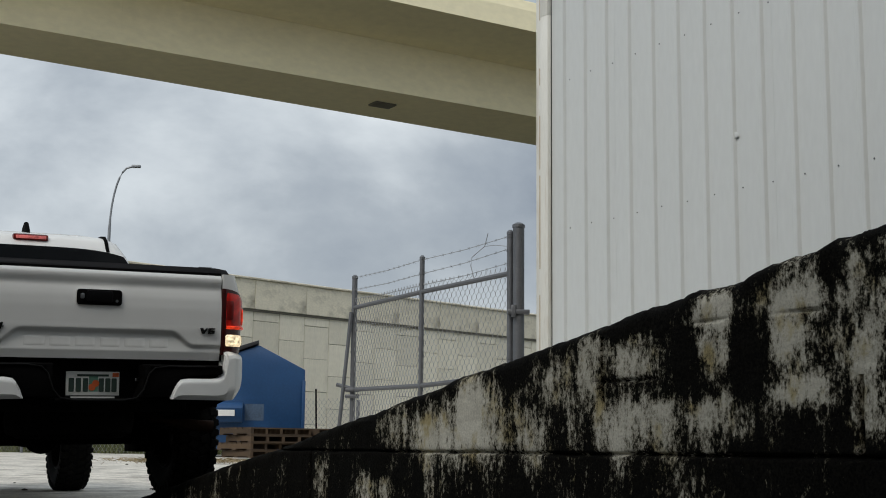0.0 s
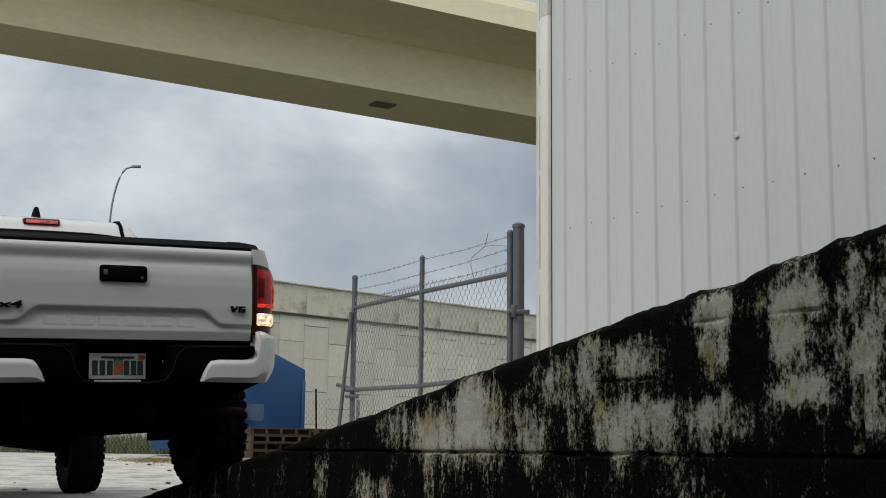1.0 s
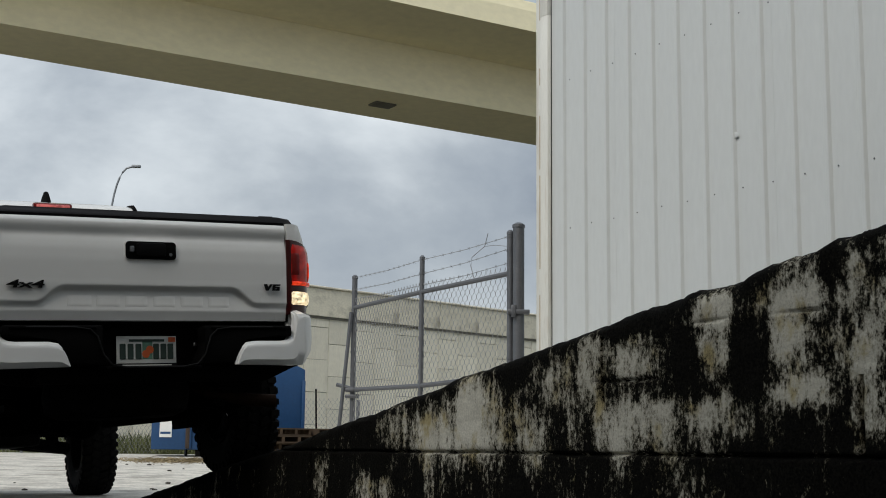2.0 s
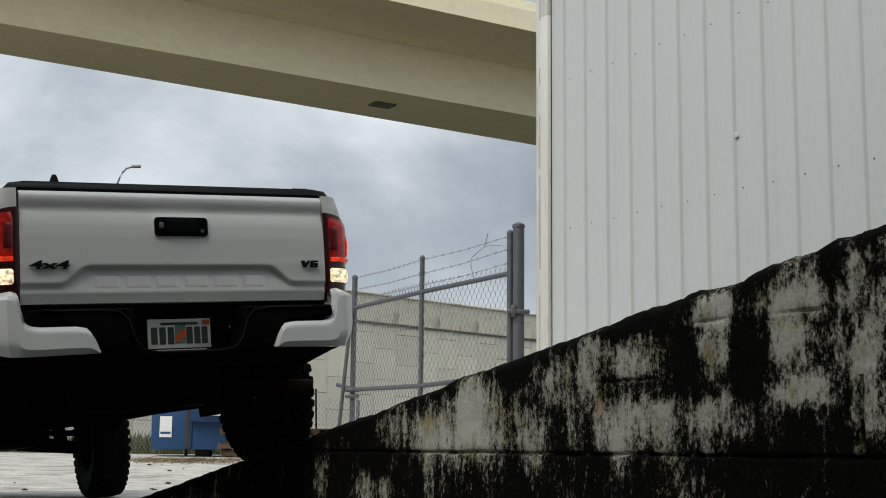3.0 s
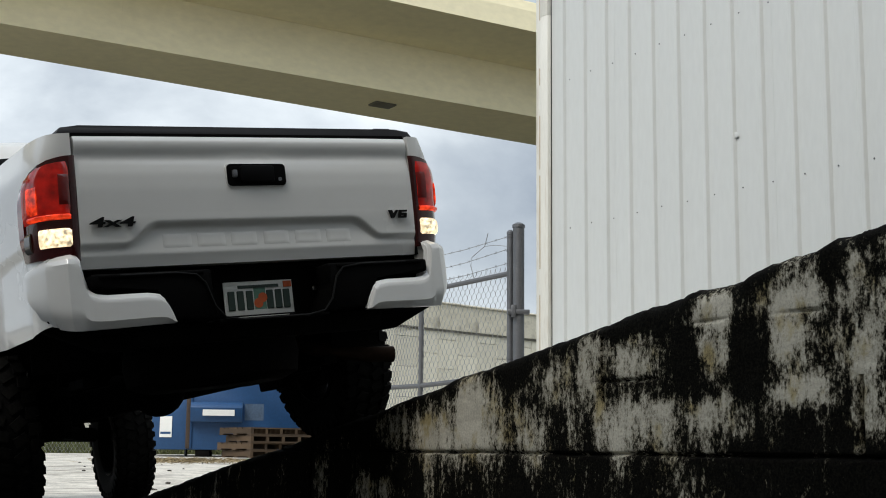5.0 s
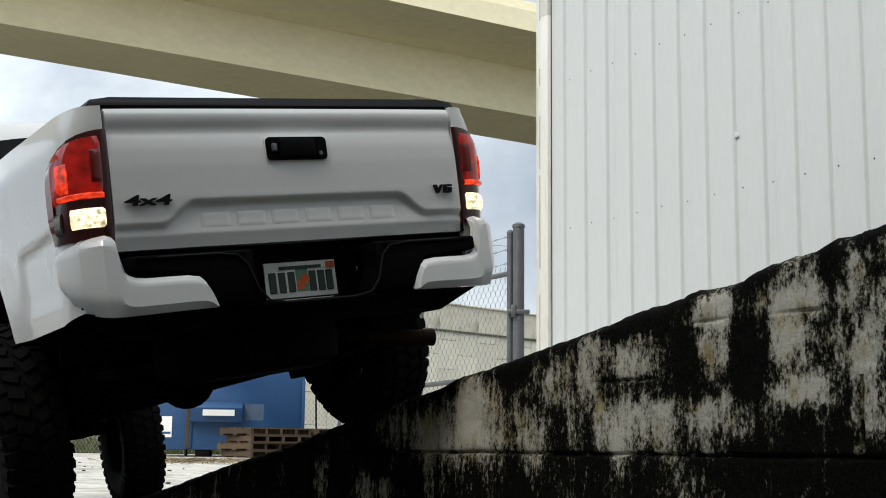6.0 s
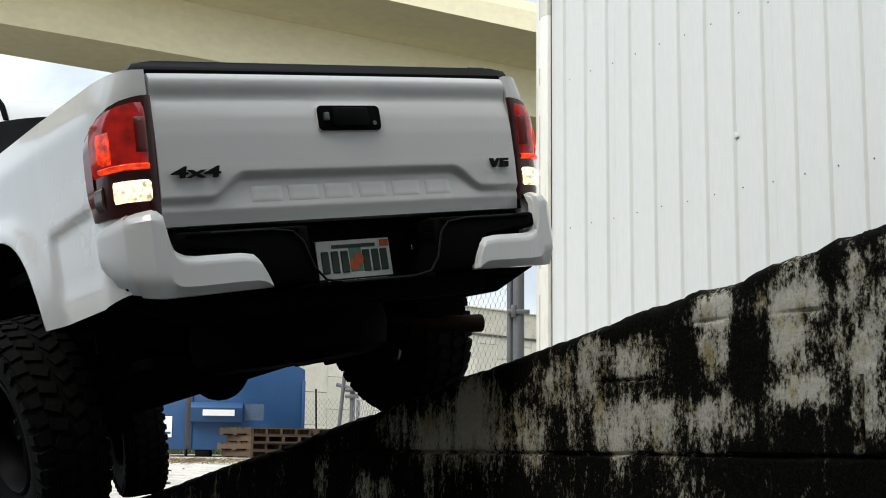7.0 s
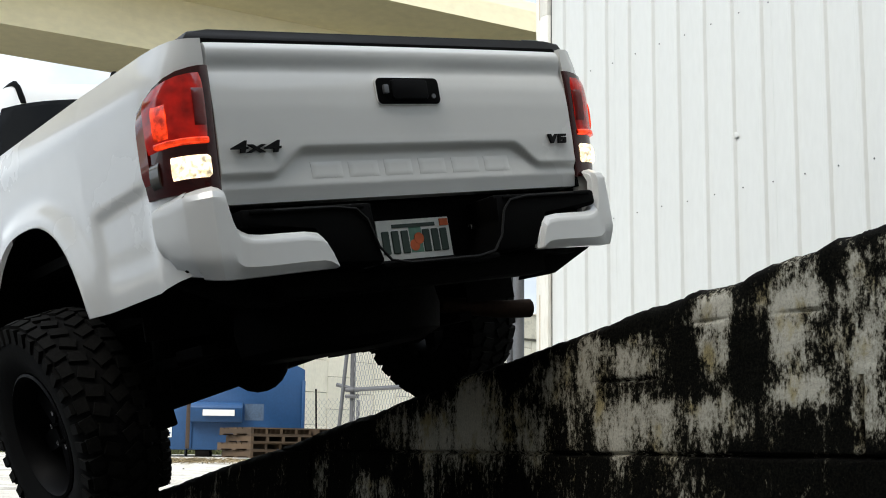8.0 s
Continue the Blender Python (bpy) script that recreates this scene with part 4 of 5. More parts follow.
def build_bumper():
    bumper = part("bumper", bx(-0.74, 0.74, 0.055, 0.14, -0.235, -0.004, 0.01), M_BLACK, truck, "black plastic rear bumper")
    for s in (-1, 1):
        line = [(0.425, -0.122), (0.44, -0.122), (0.455, -0.1215), (0.475, -0.121), (0.52, -0.120), (0.60, -0.116), (0.67, -0.110), (0.705, -0.104), (0.725, -0.100), (0.738, -0.097), (0.745, -0.0965), (0.752, -0.096), (0.759, -0.0955), (0.766, -0.095), (0.775, -0.094), (0.806, -0.090),
                (0.812, -0.086), (0.84, -0.058), (0.868, -0.030), (0.874, -0.020), (0.885, 0.030), (0.896, 0.075), (0.902, 0.105), (0.904, 0.13)]
        grid = []
        for x, y in line:
            zt = np.interp(x, [0.425, 0.44, 0.455, 0.475, 0.52, 0.67, 0.715, 0.738, 0.752, 0.766, 0.80, 0.865, 0.896, 0.904], [-0.224, -0.172, -0.136, -0.117, -0.110, -0.109, -0.102, -0.082, -0.035, 0.050, 0.056, 0.052, 0.040, 0.03])
            zb = np.interp(x, [0.425, 0.67, 0.80, 0.865, 0.896, 0.904], [-0.230, -0.234, -0.234, -0.220, -0.19, -0.14])
            col = []
            for j in range(15):
                v = j / 14
                z = zb + (zt - zb) * v
                inset = 0.020 * max(0.0, (0.20 - v) / 0.20) + (0.045 * step((v - 0.90) / 0.10) if x > 0.762 else 0.018 * step((v - 0.8) / 0.2))
                tuck = 0.030 * max(0.0, (0.5 - v) / 0.5) ** 2 * step((x - 0.80) / 0.09)
                col.append((s * (x - tuck - (0.55 * inset if x > 0.80 else 0)), y + inset * (1.0 if x < 0.87 else 0.25), z))
            grid.append(col)
        bm = bmesh.new()
        sheet(bm, grid, (-s * 0.012, 0.02, 0))
        part("bumper_cap", bm, M_BUMPER, bumper, "white painted bumper cap", smooth=24)
        part("cap_filler", bx(min(s * 0.55, s * 0.86), max(s * 0.55, s * 0.86), 0.03, 0.2, -0.19, 0.0, 0.01), M_UNDER, bumper)
        bm = bmesh.new()
        prism(bm, [(s * 0.25, -0.03), (s * 0.73, -0.03), (s * 0.73, -0.085), (s * 0.47, -0.09), (s * 0.42, -0.215), (s * 0.23, -0.225), (s * 0.27, -0.12)], 'y', -0.100, 0.07, 0.012)
        part("step_block", bm, M_BLACK, bumper)
        part("step_pad", bx(min(s * 0.29, s * 0.70), max(s * 0.29, s * 0.70), -0.108, -0.03, -0.048, -0.036, 0.004), M_BLACK, bumper)
        bm = bmesh.new()
        box(bm, min(s * 0.24, s * 0.262), max(s * 0.24, s * 0.262), 0.03, 0.05, -0.125, -0.105, 0.003)
        part("plate_lamp", bm, M_CHROME, bumper)
    for s in (-1, 1):
        bm = bmesh.new()
        prism(bm, [(s * 0.58, -0.20), (s * 0.875, -0.205), (s * 0.84, -0.222), (s * 0.66, -0.30), (s * 0.50, -0.31)], 'y', 0.10, 0.14, 0.006)
        part("bumper_bracket", bm, M_UNDER, bumper)
    bm = bmesh.new()
    edge = [(-0.62, -0.040), (-0.40, -0.040), (-0.32, -0.050), (-0.285, -0.085), (-0.255, -0.175), (-0.215, -0.222), (-0.14, -0.236), (0.14, -0.236), (0.215, -0.222), (0.255, -0.175), (0.285, -0.085), (0.32, -0.050), (0.40, -0.040), (0.62, -0.040)]
    tube(bm, [(ex, -0.106, ez) for ex, ez in edge], 0.0045, 8)
    part("recess_lip", bm, M_SATIN, bumper, "satin black rounded lip of the plate recess")
    part("lower_lip", bx(-0.24, 0.24, -0.10, 0.03, -0.245, -0.228, 0.006), M_BLACK, bumper)
    plate = part("number_plate", bx(-0.1525, 0.1525, 0.043, 0.049, -0.222, -0.070, 0.002), M_PLATE, bumper, "white number plate with an orange fruit print")
    for x in (-0.122, -0.082, -0.042, 0.048, 0.086, 0.122):
        part("plate_bar", bx(x - 0.015, x + 0.015, 0.040, 0.044, -0.186, -0.108, 0.003, 1), M_INK, plate)
    part("plate_bar", bx(-0.09, 0.09, 0.040, 0.044, -0.098, -0.086), M_INK, plate)
    part("plate_frame", bx(-0.156, 0.156, 0.038, 0.048, -0.232, -0.206, 0.002), M_EMBLEM, plate)
    part("frame_bar", bx(-0.125, 0.125, 0.0355, 0.039, -0.224, -0.213), M_PLATE, plate)
    bm = bmesh.new()
    for x, z in ((-0.004, -0.160), (0.016, -0.138)):
        prism(bm, [(x + 0.02 * math.cos(a * 0.4488), z + 0.02 * math.sin(a * 0.4488)) for a in range(14)], 'y', 0.0415 - 0.001 * (x > 0), 0.0438)
    part("plate_fruit", bm, M_ORANGE, plate)
    part("plate_leaf", bx(-0.022, 0.030, 0.0425, 0.0442, -0.185, -0.098), M_GREEN, plate)
    part("plate_sticker", bx(0.112, 0.148, 0.040, 0.044, -0.100, -0.076), M_ORANGE, plate)


build_bumper()


def build_cover_and_cab():
    bm = bmesh.new()
    prism(bm, [(-0.79, 0.519), (0.79, 0.519), (0.768, 0.548), (0.70, 0.556), (-0.70, 0.556), (-0.768, 0.548)], 'y', -0.012, 1.60, 0.006)
    c = part("tonneau_cover", bm, M_TONNEAU, truck, "black folding tonneau cover")
    part("cover_seal", bx(-0.735, 0.735, -0.02, 0.0, 0.509, 0.526, 0.004), M_BLACK, c)
    part("cover_latch", bx(0.60, 0.68, -0.006, 0.03, 0.555, 0.561, 0.002), M_GALV, c)
    for y in (0.55, 1.08):
        part("cover_hinge", bx(-0.77, 0.77, y, y + 0.03, 0.555, 0.560, 0.002), M_BLACK, c)
    part("bed_floor", bx(-0.80, 0.80, 0.05, 1.6, 0.02, 0.06), M_UNDER, truck)
    part("bed_front", bx(-0.80, 0.80, 1.58, 1.62, 0.02, 0.512), M_UNDER, truck)
    # cab: lower body by cross-sections along y
    def section(y, w, zlo, ztop):
        half = [(w - 0.06, zlo), (w, zlo + 0.1), (w + 0.005, 0.05), (w - 0.01, 0.25), (w - 0.03, 0.42), (w - 0.07, ztop)]
        return [(x, y, z) for x, z in half] + [(-x, y, z) for x, z in half[::-1]]
    st = [(1.66, 0.86, -0.32, 0.50), (1.9, 0.885, -0.34, 0.52), (2.6, 0.89, -0.34, 0.52), (3.4, 0.89, -0.34, 0.51), (3.75, 0.885, -0.34, 0.50)]
    bm = bmesh.new()
    rings = [[bm.verts.new(p) for p in section(*q)] for q in st]
    for a, b in zip(rings, rings[1:]):
        for i in range(len(a)):
            j = (i + 1) % len(a)
            bm.faces.new((a[i], a[j], b[j], b[i]))
    bm.faces.new(rings[0]), bm.faces.new(rings[-1])
    cab = part("cab", bm, M_WHITE, truck, smooth=30)
    # front: fenders and hood with open wheel arches
    for s in (-1, 1):
        rows = []
        for k in range(33):
            y = 3.76 + 1.49 * k / 32
            dy = abs(y - FRONT_Y)
            low = -0.40 + math.sqrt(max(0.535 ** 2 - dy ** 2, 0)) if dy < 0.50 else -0.28
            rows.append([(s * (0.885 - 0.10 * step((z - 0.3) / 0.2) - 0.10 * step((y - 4.87) / 0.45) + 0.035 * math.exp(-((math.hypot(y - FRONT_Y, z + 0.4) - 0.535) / 0.09) ** 2)), y, z)
                         for z in [low + (0.47 - low) * j / 12 for j in range(13)]])
        bm = bmesh.new()
        sheet(bm, rows, (-s * 0.03, 0, 0))
        part("front_fender", bm, M_WHITE, truck, smooth=40)
    rows = [[(x, y, 0.47 + 0.07 * step((5.27 - y) / 1.2) - 0.10 * (x / 0.8) ** 4 - 0.08 * step((y - 4.97) / 0.4)) for x in [-0.80 + 1.6 * i / 16 for i in range(17)]] for y in [3.70 + 1.60 * k / 12 for k in range(13)]]
    bm = bmesh.new()
    sheet(bm, rows, (0, 0, -0.03))
    part("hood", bm, M_WHITE, truck)
    part("front_bumper", bx(-0.82, 0.82, 5.17, 5.39, -0.30, 0.10, 0.05), M_BLACK, truck)
    part("grille", bx(-0.5, 0.5, 5.25, 5.35, 0.10, 0.36, 0.03), M_BLACK, truck)
    for s in (-1, 1):
        part("headlight", bx(min(s * 0.5, s * 0.8), max(s * 0.5, s * 0.8), 5.19, 5.31, 0.18, 0.34, 0.03), M_CHROME, truck)
    # greenhouse
    levels = [(0.50, 0.81, 1.69, 3.98), (0.62, 0.775, 1.75, 3.78), (0.75, 0.735, 1.82, 3.55), (0.85, 0.70, 1.88, 3.30), (0.91, 0.675, 1.915, 3.18), (0.962, 0.642, 1.945, 3.08), (0.995, 0.585, 1.985, 3.0), (1.015, 0.46, 2.06, 2.92), (1.026, 0.29, 2.15, 2.8)]
    bm = bmesh.new()
    rings = []
    for z, w, y0, y1 in levels:
        r = min(0.12, w * 0.3)
        rings.append([bm.verts.new((px, py, z - (0.012 * (px / w) ** 2 if z > 0.9 else 0))) for px, py in rounded(-w, w, y0, y1, r, 5)])
    for a, b in zip(rings, rings[1:]):
        for i in range(len(a)):
            j = (i + 1) % len(a)
            bm.faces.new((a[i], a[j], b[j], b[i]))
    bm.faces.new(rings[-1])
    gh = part("roof", bm, M_WHITE, truck, smooth=40)

    def at(z):
        zs = [l[0] for l in levels]
        return [float(np.interp(z, zs, [l[k] for l in levels])) for k in (1, 2, 3)]
    # windows
    def pane(name, f, label=""):
        b = bmesh.new()
        sheet(b, f)
        bmesh.ops.solidify(b, geom=b.faces[:], thickness=0.004)
        return part(name, b, M_GLASS, truck, label, smooth=60)
    pane("rear_window", [[((at(z)[0] - 0.03) * u, at(z - d * u ** 4)[1] - 0.012 + 0.035 * max(0, abs(u) - 0.75), z - d * u ** 4) for u in [-1 + 0.1 * i for i in range(21)]] for z, d in ((0.53, 0), (0.62, 0.005), (0.75, 0.02), (0.86, 0.04), (0.892, 0.05))], "dark tinted rear window")
    for s in (-1, 1):
        for y0, y1 in ((2.0, 2.72), (2.79, 3.42)):
            g = []
            for z in (0.53, 0.62, 0.75, 0.84):
                w, a, b = at(z)
                g.append([(s * (w + 0.008), max(y0, a + 0.14) + (min(y1, b - 0.12) - max(y0, a + 0.14)) * i / 6, z) for i in range(7)])
            pane("side_window", g)
        for y0, y1 in ((1.92, 2.73), (2.76, 3.62)):
            g = [[(s * (0.893 + (0.002 if z < 0.1 else -0.01 - 0.03 * (z - 0.1) / 0.3)), y0 + (y1 - y0) * i / 8, z) for i in range(9)] for z in (-0.24, 0.0, 0.12, 0.30, 0.44)]
            b = bmesh.new()
            sheet(b, g, (-s * 0.02, 0, 0))
            door = part("door", b, M_WHITE, truck)
            part("door_handle", bx(min(s * 0.885, s * 0.925), max(s * 0.885, s * 0.925), y0 + 0.06, y0 + 0.24, 0.33, 0.36, 0.008), M_BLACK, door)
        # mirrors and black roof gutters
        bm = bmesh.new()
        box(bm, min(s * 0.90, s * 1.08), max(s * 0.90, s * 1.08), 3.36, 3.46, 0.50, 0.68, 0.03)
        part("side_mirror", bm, M_WHITE, truck)
        bm = bmesh.new()
        tube(bm, [(s * 0.545, 1.897, 0.872), (s * 0.542, 1.915, 0.905), (s * 0.54, 1.946, 0.957), (s * 0.537, 1.988, 0.988), (s * 0.532, 2.06, 0.997), (s * 0.532, 2.8, 0.997), (s * 0.54, 3.05, 0.965)], 0.014, 6)
        part("roof_gutter", bm, M_BLACK, gh)
    bm = bmesh.new()
    box(bm, -0.125, 0.125, 1.922, 2.02, 0.93, 0.98, 0.016)
    hb = part("high_brake_light", bm, M_LAMP_DARK, gh, "lit red high brake light")
    part("brake_strip", bx(-0.105, 0.105, 1.916, 1.925, 0.944, 0.966, 0.003), M_HIGH, hb)
    bm = bmesh.new()
    prism(bm, [(2.02, 1.0), (2.24, 1.01), (2.18, 1.05), (2.125, 1.09), (2.11, 1.09)], 'x', -0.017, 0.017, 0.012)
    part("antenna_fin", bm, M_BLACK, gh)
    for o in truck.children:
        if o.name.split(".")[0] in ("cab", "roof", "rear_window", "side_window", "door", "side_mirror"):
            o.location.y += 0.07


build_cover_and_cab()


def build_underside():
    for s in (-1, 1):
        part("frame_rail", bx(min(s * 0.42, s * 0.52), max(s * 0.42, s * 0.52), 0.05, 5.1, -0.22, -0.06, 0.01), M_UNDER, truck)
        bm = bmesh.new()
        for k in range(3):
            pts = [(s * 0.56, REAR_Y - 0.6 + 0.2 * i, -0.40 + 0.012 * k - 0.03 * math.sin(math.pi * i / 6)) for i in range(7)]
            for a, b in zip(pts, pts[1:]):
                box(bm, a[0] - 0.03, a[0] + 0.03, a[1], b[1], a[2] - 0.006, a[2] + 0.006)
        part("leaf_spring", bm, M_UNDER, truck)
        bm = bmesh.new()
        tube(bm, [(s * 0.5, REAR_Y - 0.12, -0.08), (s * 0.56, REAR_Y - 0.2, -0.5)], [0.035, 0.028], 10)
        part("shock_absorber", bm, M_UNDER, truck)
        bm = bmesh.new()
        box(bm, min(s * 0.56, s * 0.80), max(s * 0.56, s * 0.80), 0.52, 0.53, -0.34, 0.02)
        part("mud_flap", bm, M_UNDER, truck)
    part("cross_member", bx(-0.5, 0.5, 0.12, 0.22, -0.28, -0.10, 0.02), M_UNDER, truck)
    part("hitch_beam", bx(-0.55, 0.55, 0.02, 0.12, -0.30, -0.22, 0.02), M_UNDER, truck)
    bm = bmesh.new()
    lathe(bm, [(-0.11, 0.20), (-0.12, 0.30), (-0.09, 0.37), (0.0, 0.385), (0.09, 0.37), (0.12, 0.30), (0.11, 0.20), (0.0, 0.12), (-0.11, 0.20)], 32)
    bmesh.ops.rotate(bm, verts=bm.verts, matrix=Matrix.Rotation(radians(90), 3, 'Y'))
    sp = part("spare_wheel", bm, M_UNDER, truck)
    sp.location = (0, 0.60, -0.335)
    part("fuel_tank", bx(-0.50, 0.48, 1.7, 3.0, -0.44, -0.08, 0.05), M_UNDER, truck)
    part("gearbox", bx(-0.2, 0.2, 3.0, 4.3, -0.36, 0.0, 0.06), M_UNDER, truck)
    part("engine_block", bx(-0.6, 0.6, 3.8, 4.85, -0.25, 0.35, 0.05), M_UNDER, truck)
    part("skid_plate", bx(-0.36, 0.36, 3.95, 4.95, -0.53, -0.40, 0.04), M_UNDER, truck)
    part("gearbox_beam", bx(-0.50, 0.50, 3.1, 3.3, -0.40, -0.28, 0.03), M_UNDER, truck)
    for s in (-1, 1):
        bm = bmesh.new()
        tube(bm, [(s * 0.30, 4.15, -0.50), (s * 0.66, 4.44, -0.55)], [0.045, 0.05], 10)
        tube(bm, [(s * 0.30, 4.75, -0.50), (s * 0.66, 4.44, -0.55)], [0.04, 0.05], 10)
        part("lower_arm", bm, M_UNDER, truck)
        bm = bmesh.new()
        tube(bm, [(s * 0.45, 4.44, 0.05), (s * 0.56, 4.44, -0.50)], [0.06, 0.05], 12)
        part("coil_strut", bm, M_UNDER, truck)
        bm = bmesh.new()
        tube(bm, [(s * 0.18, 4.20, -0.42), (s * 0.70, 4.25, -0.45)], 0.022, 8)
        part("tie_rod", bm, M_UNDER, truck)
    bm = bmesh.new()
    tube(bm, [(0.28, 3.0, -0.30), (0.30, 1.7, -0.32), (0.34, 1.35, -0.20), (0.40, 0.9, -0.20), (0.52, 0.62, -0.33), (0.76, 0.56, -0.38), (0.885, 0.54, -0.39)], [0.03, 0.03, 0.03, 0.03, 0.032, 0.036, 0.038], 12)
    part("exhaust_pipe", bm, M_RUST, truck)
    bm = bmesh.new()
    tube(bm, [(0.30, 1.75, -0.33), (0.30, 1.85, -0.33), (0.30, 2.35, -0.33), (0.30, 2.45, -0.33)], [0.04, 0.09, 0.09, 0.04], 14)
    part("muffler", bm, M_RUST, truck)


build_underside()


def build_wheel():
    """A mud-terrain tyre on a black rim, turning about x."""
    w = new("wheel")
    w.empty_display_size = 0.2
    w.parent = truck
    h, R = W_TYRE / 2, R_TYRE
    bm = bmesh.new()
    lathe(bm, [(-h * 0.62, 0.225), (-h * 0.80, 0.235), (-h * 0.98, 0.29), (-h, 0.34), (-h * 0.93, R - 0.035), (-h * 0.80, R - 0.016), (0, R - 0.010),
               (h * 0.80, R - 0.016), (h * 0.93, R - 0.035), (h, 0.34), (h * 0.98, 0.29), (h * 0.80, 0.235), (h * 0.62, 0.225), (0, 0.215), (-h * 0.62, 0.225)], 64)
    part("tyre", bm, M_RUBBER, w)
    bm = bmesh.new()
    n = 38
    for k in range(n):
        for row, (x0, x1, sh, tw) in enumerate(((-0.93, -0.58, 0.0, 7), (-0.52, -0.06, 0.5, -24), (0.06, 0.52, 0.0, 24), (0.58, 0.93, 0.5, -7))):
            a = 360 * (k + sh) / n
            wide = 0.048 if row in (0, 3) else 0.042
            m = Matrix.Rotation(radians(a), 4, 'X') @ Matrix.Translation(((x0 + x1) / 2 * h, 0, R - 0.010)) @ Matrix.Rotation(radians(tw + (6 if k % 2 else -4)), 4, 'Z')
            half = (x1 - x0) / 2 * h * (1.0 if k % 2 else 0.92)
            if row in (0, 3):
                sx = -1 if row == 0 else 1
                m = m @ Matrix.Rotation(radians(9 * sx), 4, 'Y')
            box(bm, -half, half, -wide / 2, wide / 2, -0.02, 0.008 if row in (1, 2) else 0.003, m=m)
        for sx in (-1, 1):
            m = Matrix.Rotation(radians(360 * (k + (0.0 if sx < 0 else 0.5)) / n), 4, 'X')
            box(bm, min(sx * h * 0.9, sx * h * 1.03), max(sx * h * 0.9, sx * h * 1.03), -0.017, 0.017, R - 0.075, R - 0.024, m=m)
    part("tread", bm, M_TREAD, w, smooth=0)
    bm = bmesh.new()
    lathe(bm, [(-0.11, 0.232), (-0.115, 0.222), (-0.10, 0.212), (0.0, 0.195), (0.09, 0.205), (0.118, 0.222), (0.118, 0.234), (0.108, 0.234), (0.09, 0.222), (0.0, 0.21), (-0.10, 0.222), (-0.11, 0.232)], 48)
    rim = part("rim", bm, M_RIM, w)
    for sx in (-1, 1):
        bm = bmesh.new()
        lathe(bm, [(sx * 0.02, 0.0005), (sx * 0.02, 0.055), (sx * 0.0, 0.085)], 24)
        for k in range(6):
            m = Matrix.Rotation(radians(60 * k), 4, 'X')
            prism_pts = [(-0.045, 0.06), (0.045, 0.06), (0.030, 0.205), (-0.030, 0.205)]
            lo = [bm.verts.new(m @ Vector((sx * 0.028, a, b))) for a, b in prism_pts]
            hi = [bm.verts.new(m @ Vector((-sx * 0.01, a, b))) for a, b in prism_pts]
            bm.faces.new(lo), bm.faces.new(hi[::-1])
            for i in range(4):
                bm.faces.new((lo[i], hi[i], hi[(i + 1) % 4], lo[(i + 1) % 4]))
        part("spokes", bm, M_RIM, rim)
        bm = bmesh.new()
        tube(bm, [(sx * 0.0, 0, 0), (sx * 0.045, 0, 0)], 0.010, 6)
        nut = part("lug_nut", bm, M_CHROME, rim)
        for k in range(6):
            o = nut if k == 0 else new("lug_nut", nut.data)
            o.parent = rim
            a = radians(60 * k + 30)
            o.location = (0, -0.065 * math.sin(a), 0.065 * math.cos(a))
    return w


wheel_rr = build_wheel()
wheels = {"rr": wheel_rr}
for key in ("rl", "fr", "fl"):
    wheels[key] = copy_thing(wheel_rr, Matrix.Identity(4))


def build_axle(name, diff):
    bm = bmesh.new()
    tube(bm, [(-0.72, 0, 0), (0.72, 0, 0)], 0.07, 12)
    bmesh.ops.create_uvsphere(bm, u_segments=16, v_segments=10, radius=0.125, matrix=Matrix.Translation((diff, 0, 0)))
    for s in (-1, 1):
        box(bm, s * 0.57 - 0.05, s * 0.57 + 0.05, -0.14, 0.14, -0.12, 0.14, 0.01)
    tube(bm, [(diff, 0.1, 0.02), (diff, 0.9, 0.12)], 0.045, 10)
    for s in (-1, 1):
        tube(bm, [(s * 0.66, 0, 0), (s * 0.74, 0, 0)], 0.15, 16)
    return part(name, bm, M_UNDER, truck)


rear_axle = build_axle("rear_axle", -0.05)

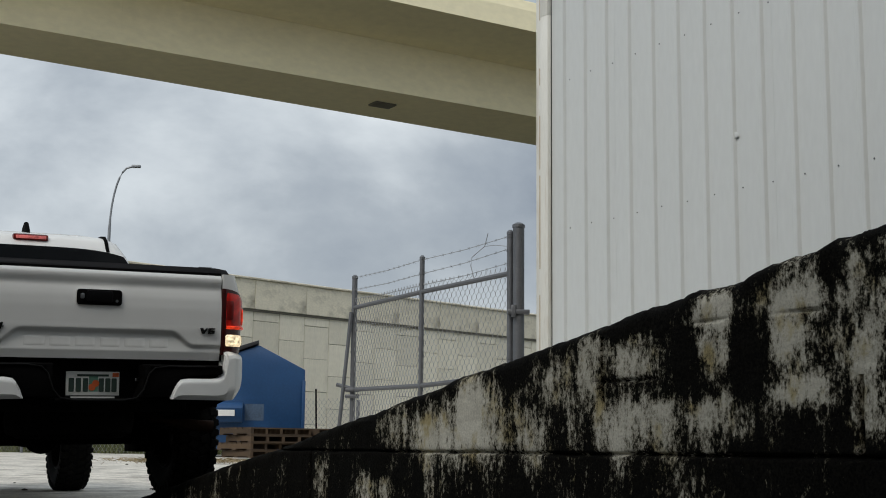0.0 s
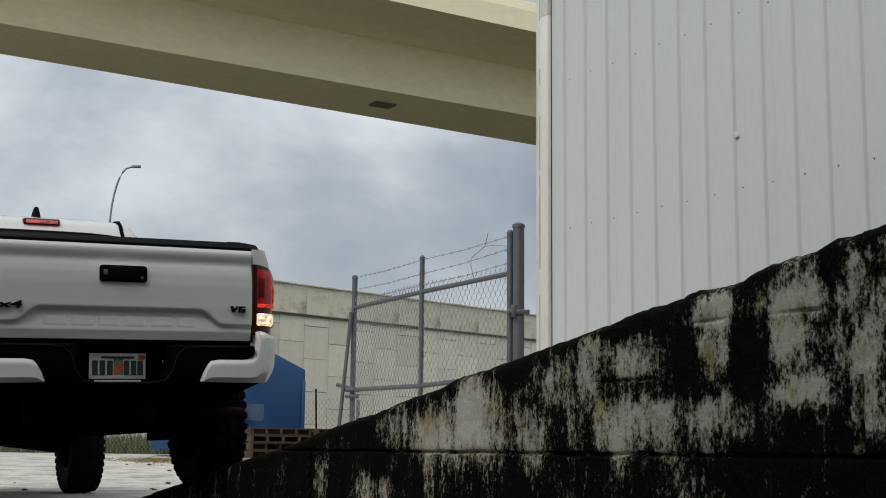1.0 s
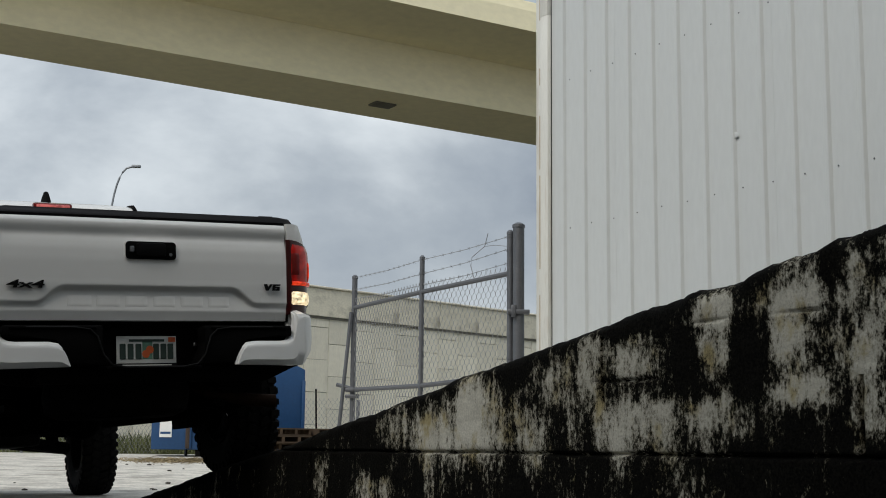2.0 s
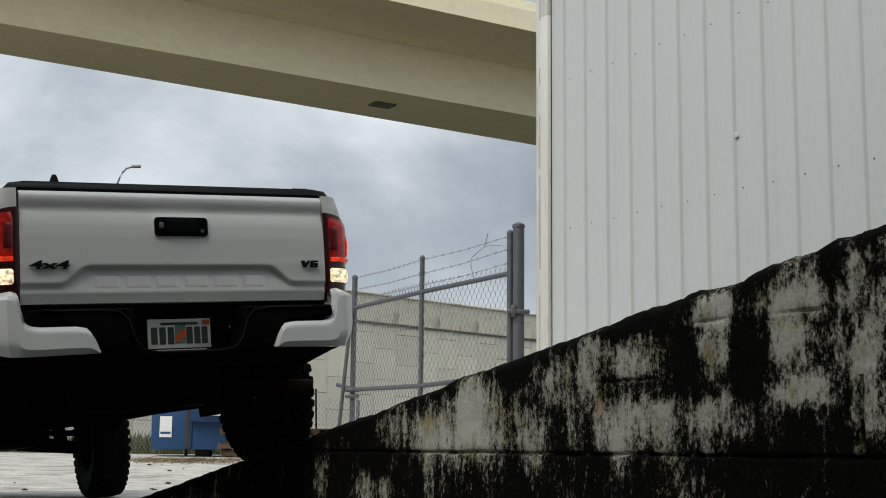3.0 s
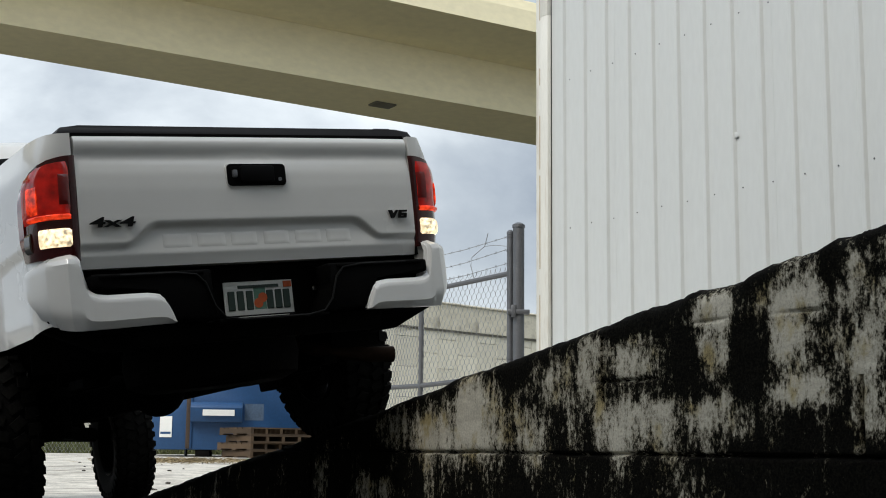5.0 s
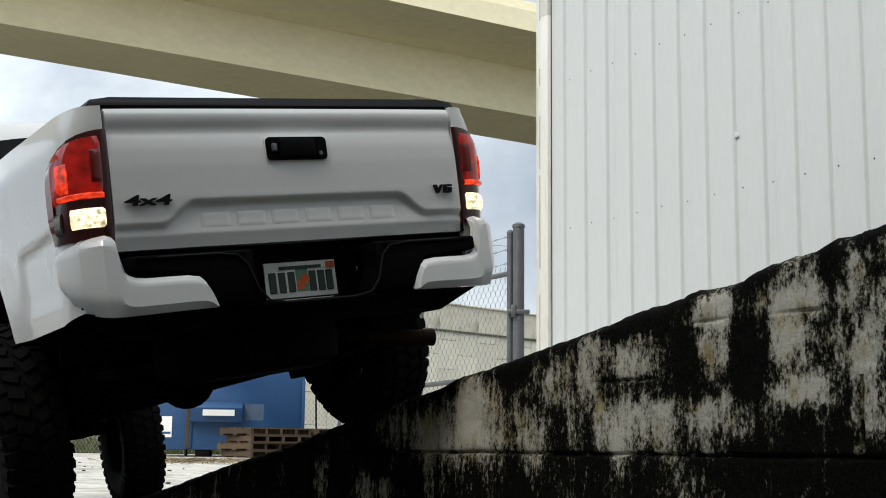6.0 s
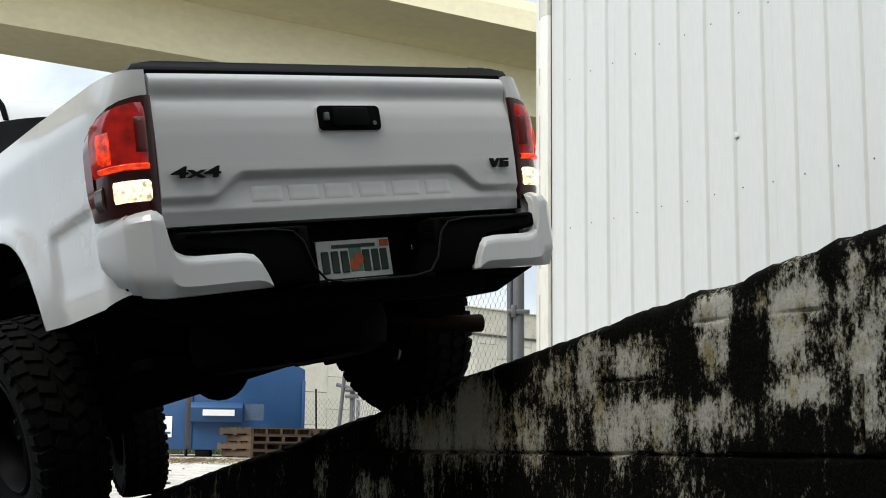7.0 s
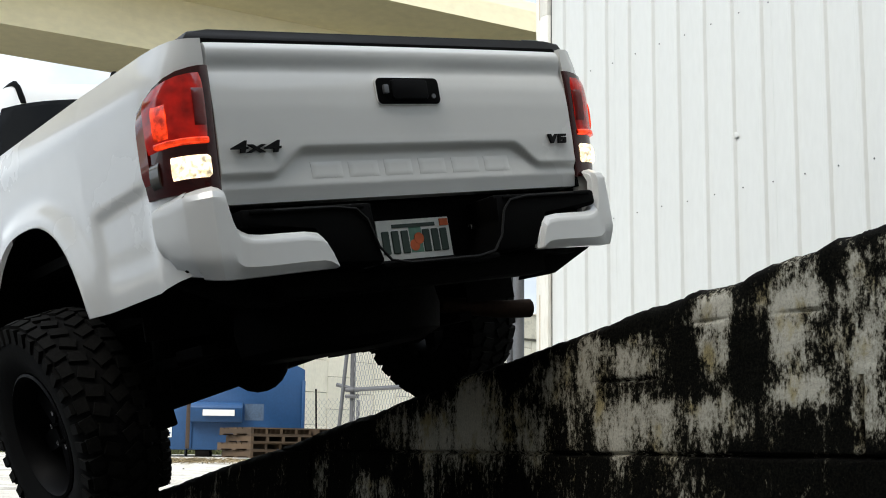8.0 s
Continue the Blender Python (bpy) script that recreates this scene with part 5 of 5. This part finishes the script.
# seconds, place of the tailgate's foot, tilt along, lean, heading
TRUCK_ROWS = [
    (0.0, -1.981, 7.505, 0.495, 0.67, -1.35, 28.30),
    (0.5, -1.853, 7.252, 0.532, 0.01, -1.65, 28.55),
    (1.0, -1.722, 7.005, 0.566, -0.58, -2.00, 28.80),
    (1.5, -1.593, 6.770, 0.597, -1.11, -2.35, 29.10),
    (3.0, -1.216, 6.068, 0.665, -2.34, -4.67, 30.35),
    (3.5, -1.085, 5.841, 0.690, -2.44, -5.06, 30.85),
    (4.0, -0.954, 5.607, 0.708, -2.64, -5.84, 31.35),
    (4.5, -0.843, 5.414, 0.724, -2.68, -6.60, 31.85),
    (6.0, -0.537, 4.918, 0.778, -2.75, -8.62, 33.40),
    (6.5, -0.432, 4.742, 0.790, -3.01, -8.89, 34.09),
    (7.0, -0.311, 4.568, 0.809, -3.32, -9.11, 34.99),
    (7.5, -0.196, 4.439, 0.824, -3.61, -9.40, 35.89),
    (8.0, -0.094, 4.339, 0.846, -3.98, -9.78, 36.89),
]


def motions():
    keys = [(t, pose(x, y, z + EYE, a, b, c)) for t, x, y, z, a, b, c in TRUCK_ROWS]
    walk(truck, keys)
    inv = ALONG.inverted()
    tracks = {k: [] for k in wheels}
    axle = []
    x0, y0 = TRUCK_ROWS[0][1:3]
    for t, m in keys:
        run = math.hypot(m.translation.x - x0, m.translation.y - y0)
        spin = math.degrees(run / R_TYRE)
        place = {}
        for k, sx, ly in (("rr", 1, REAR_Y), ("rl", -1, REAR_Y), ("fr", 1, FRONT_Y), ("fl", -1, FRONT_Y)):
            c = m @ Vector((sx * TRACK, ly, -0.45))
            q = inv @ c
            low = ground_z(c.x, c.y) + 0.004
            if sx > 0:
                low = max(low, wall_top(q.x) + 0.005)
            dz = (low + R_TYRE - c.z) / m.to_3x3()[2][2]
            place[k] = -0.45 + dz
        lean_r = math.degrees(math.atan2(place["rl"] - place["rr"], 2 * TRACK))
        for k, sx, ly in (("rr", 1, REAR_Y), ("rl", -1, REAR_Y), ("fr", 1, FRONT_Y), ("fl", -1, FRONT_Y)):
            tracks[k].append((t, pose(sx * TRACK * (math.cos(radians(lean_r)) if ly == REAR_Y else 1), ly, place[k], spin, lean_r if ly == REAR_Y else 0, 0 if ly == REAR_Y else float(np.interp(t, (0, 4.5, 6, 7, 8), (-2, -4, -7, -12, -18))))))
        axle.append((t, pose(0, REAR_Y, (place["rr"] + place["rl"]) / 2, 0, lean_r, 0)))
    for k, w in wheels.items():
        walk(w, tracks[k])
    walk(rear_axle, axle)


motions()
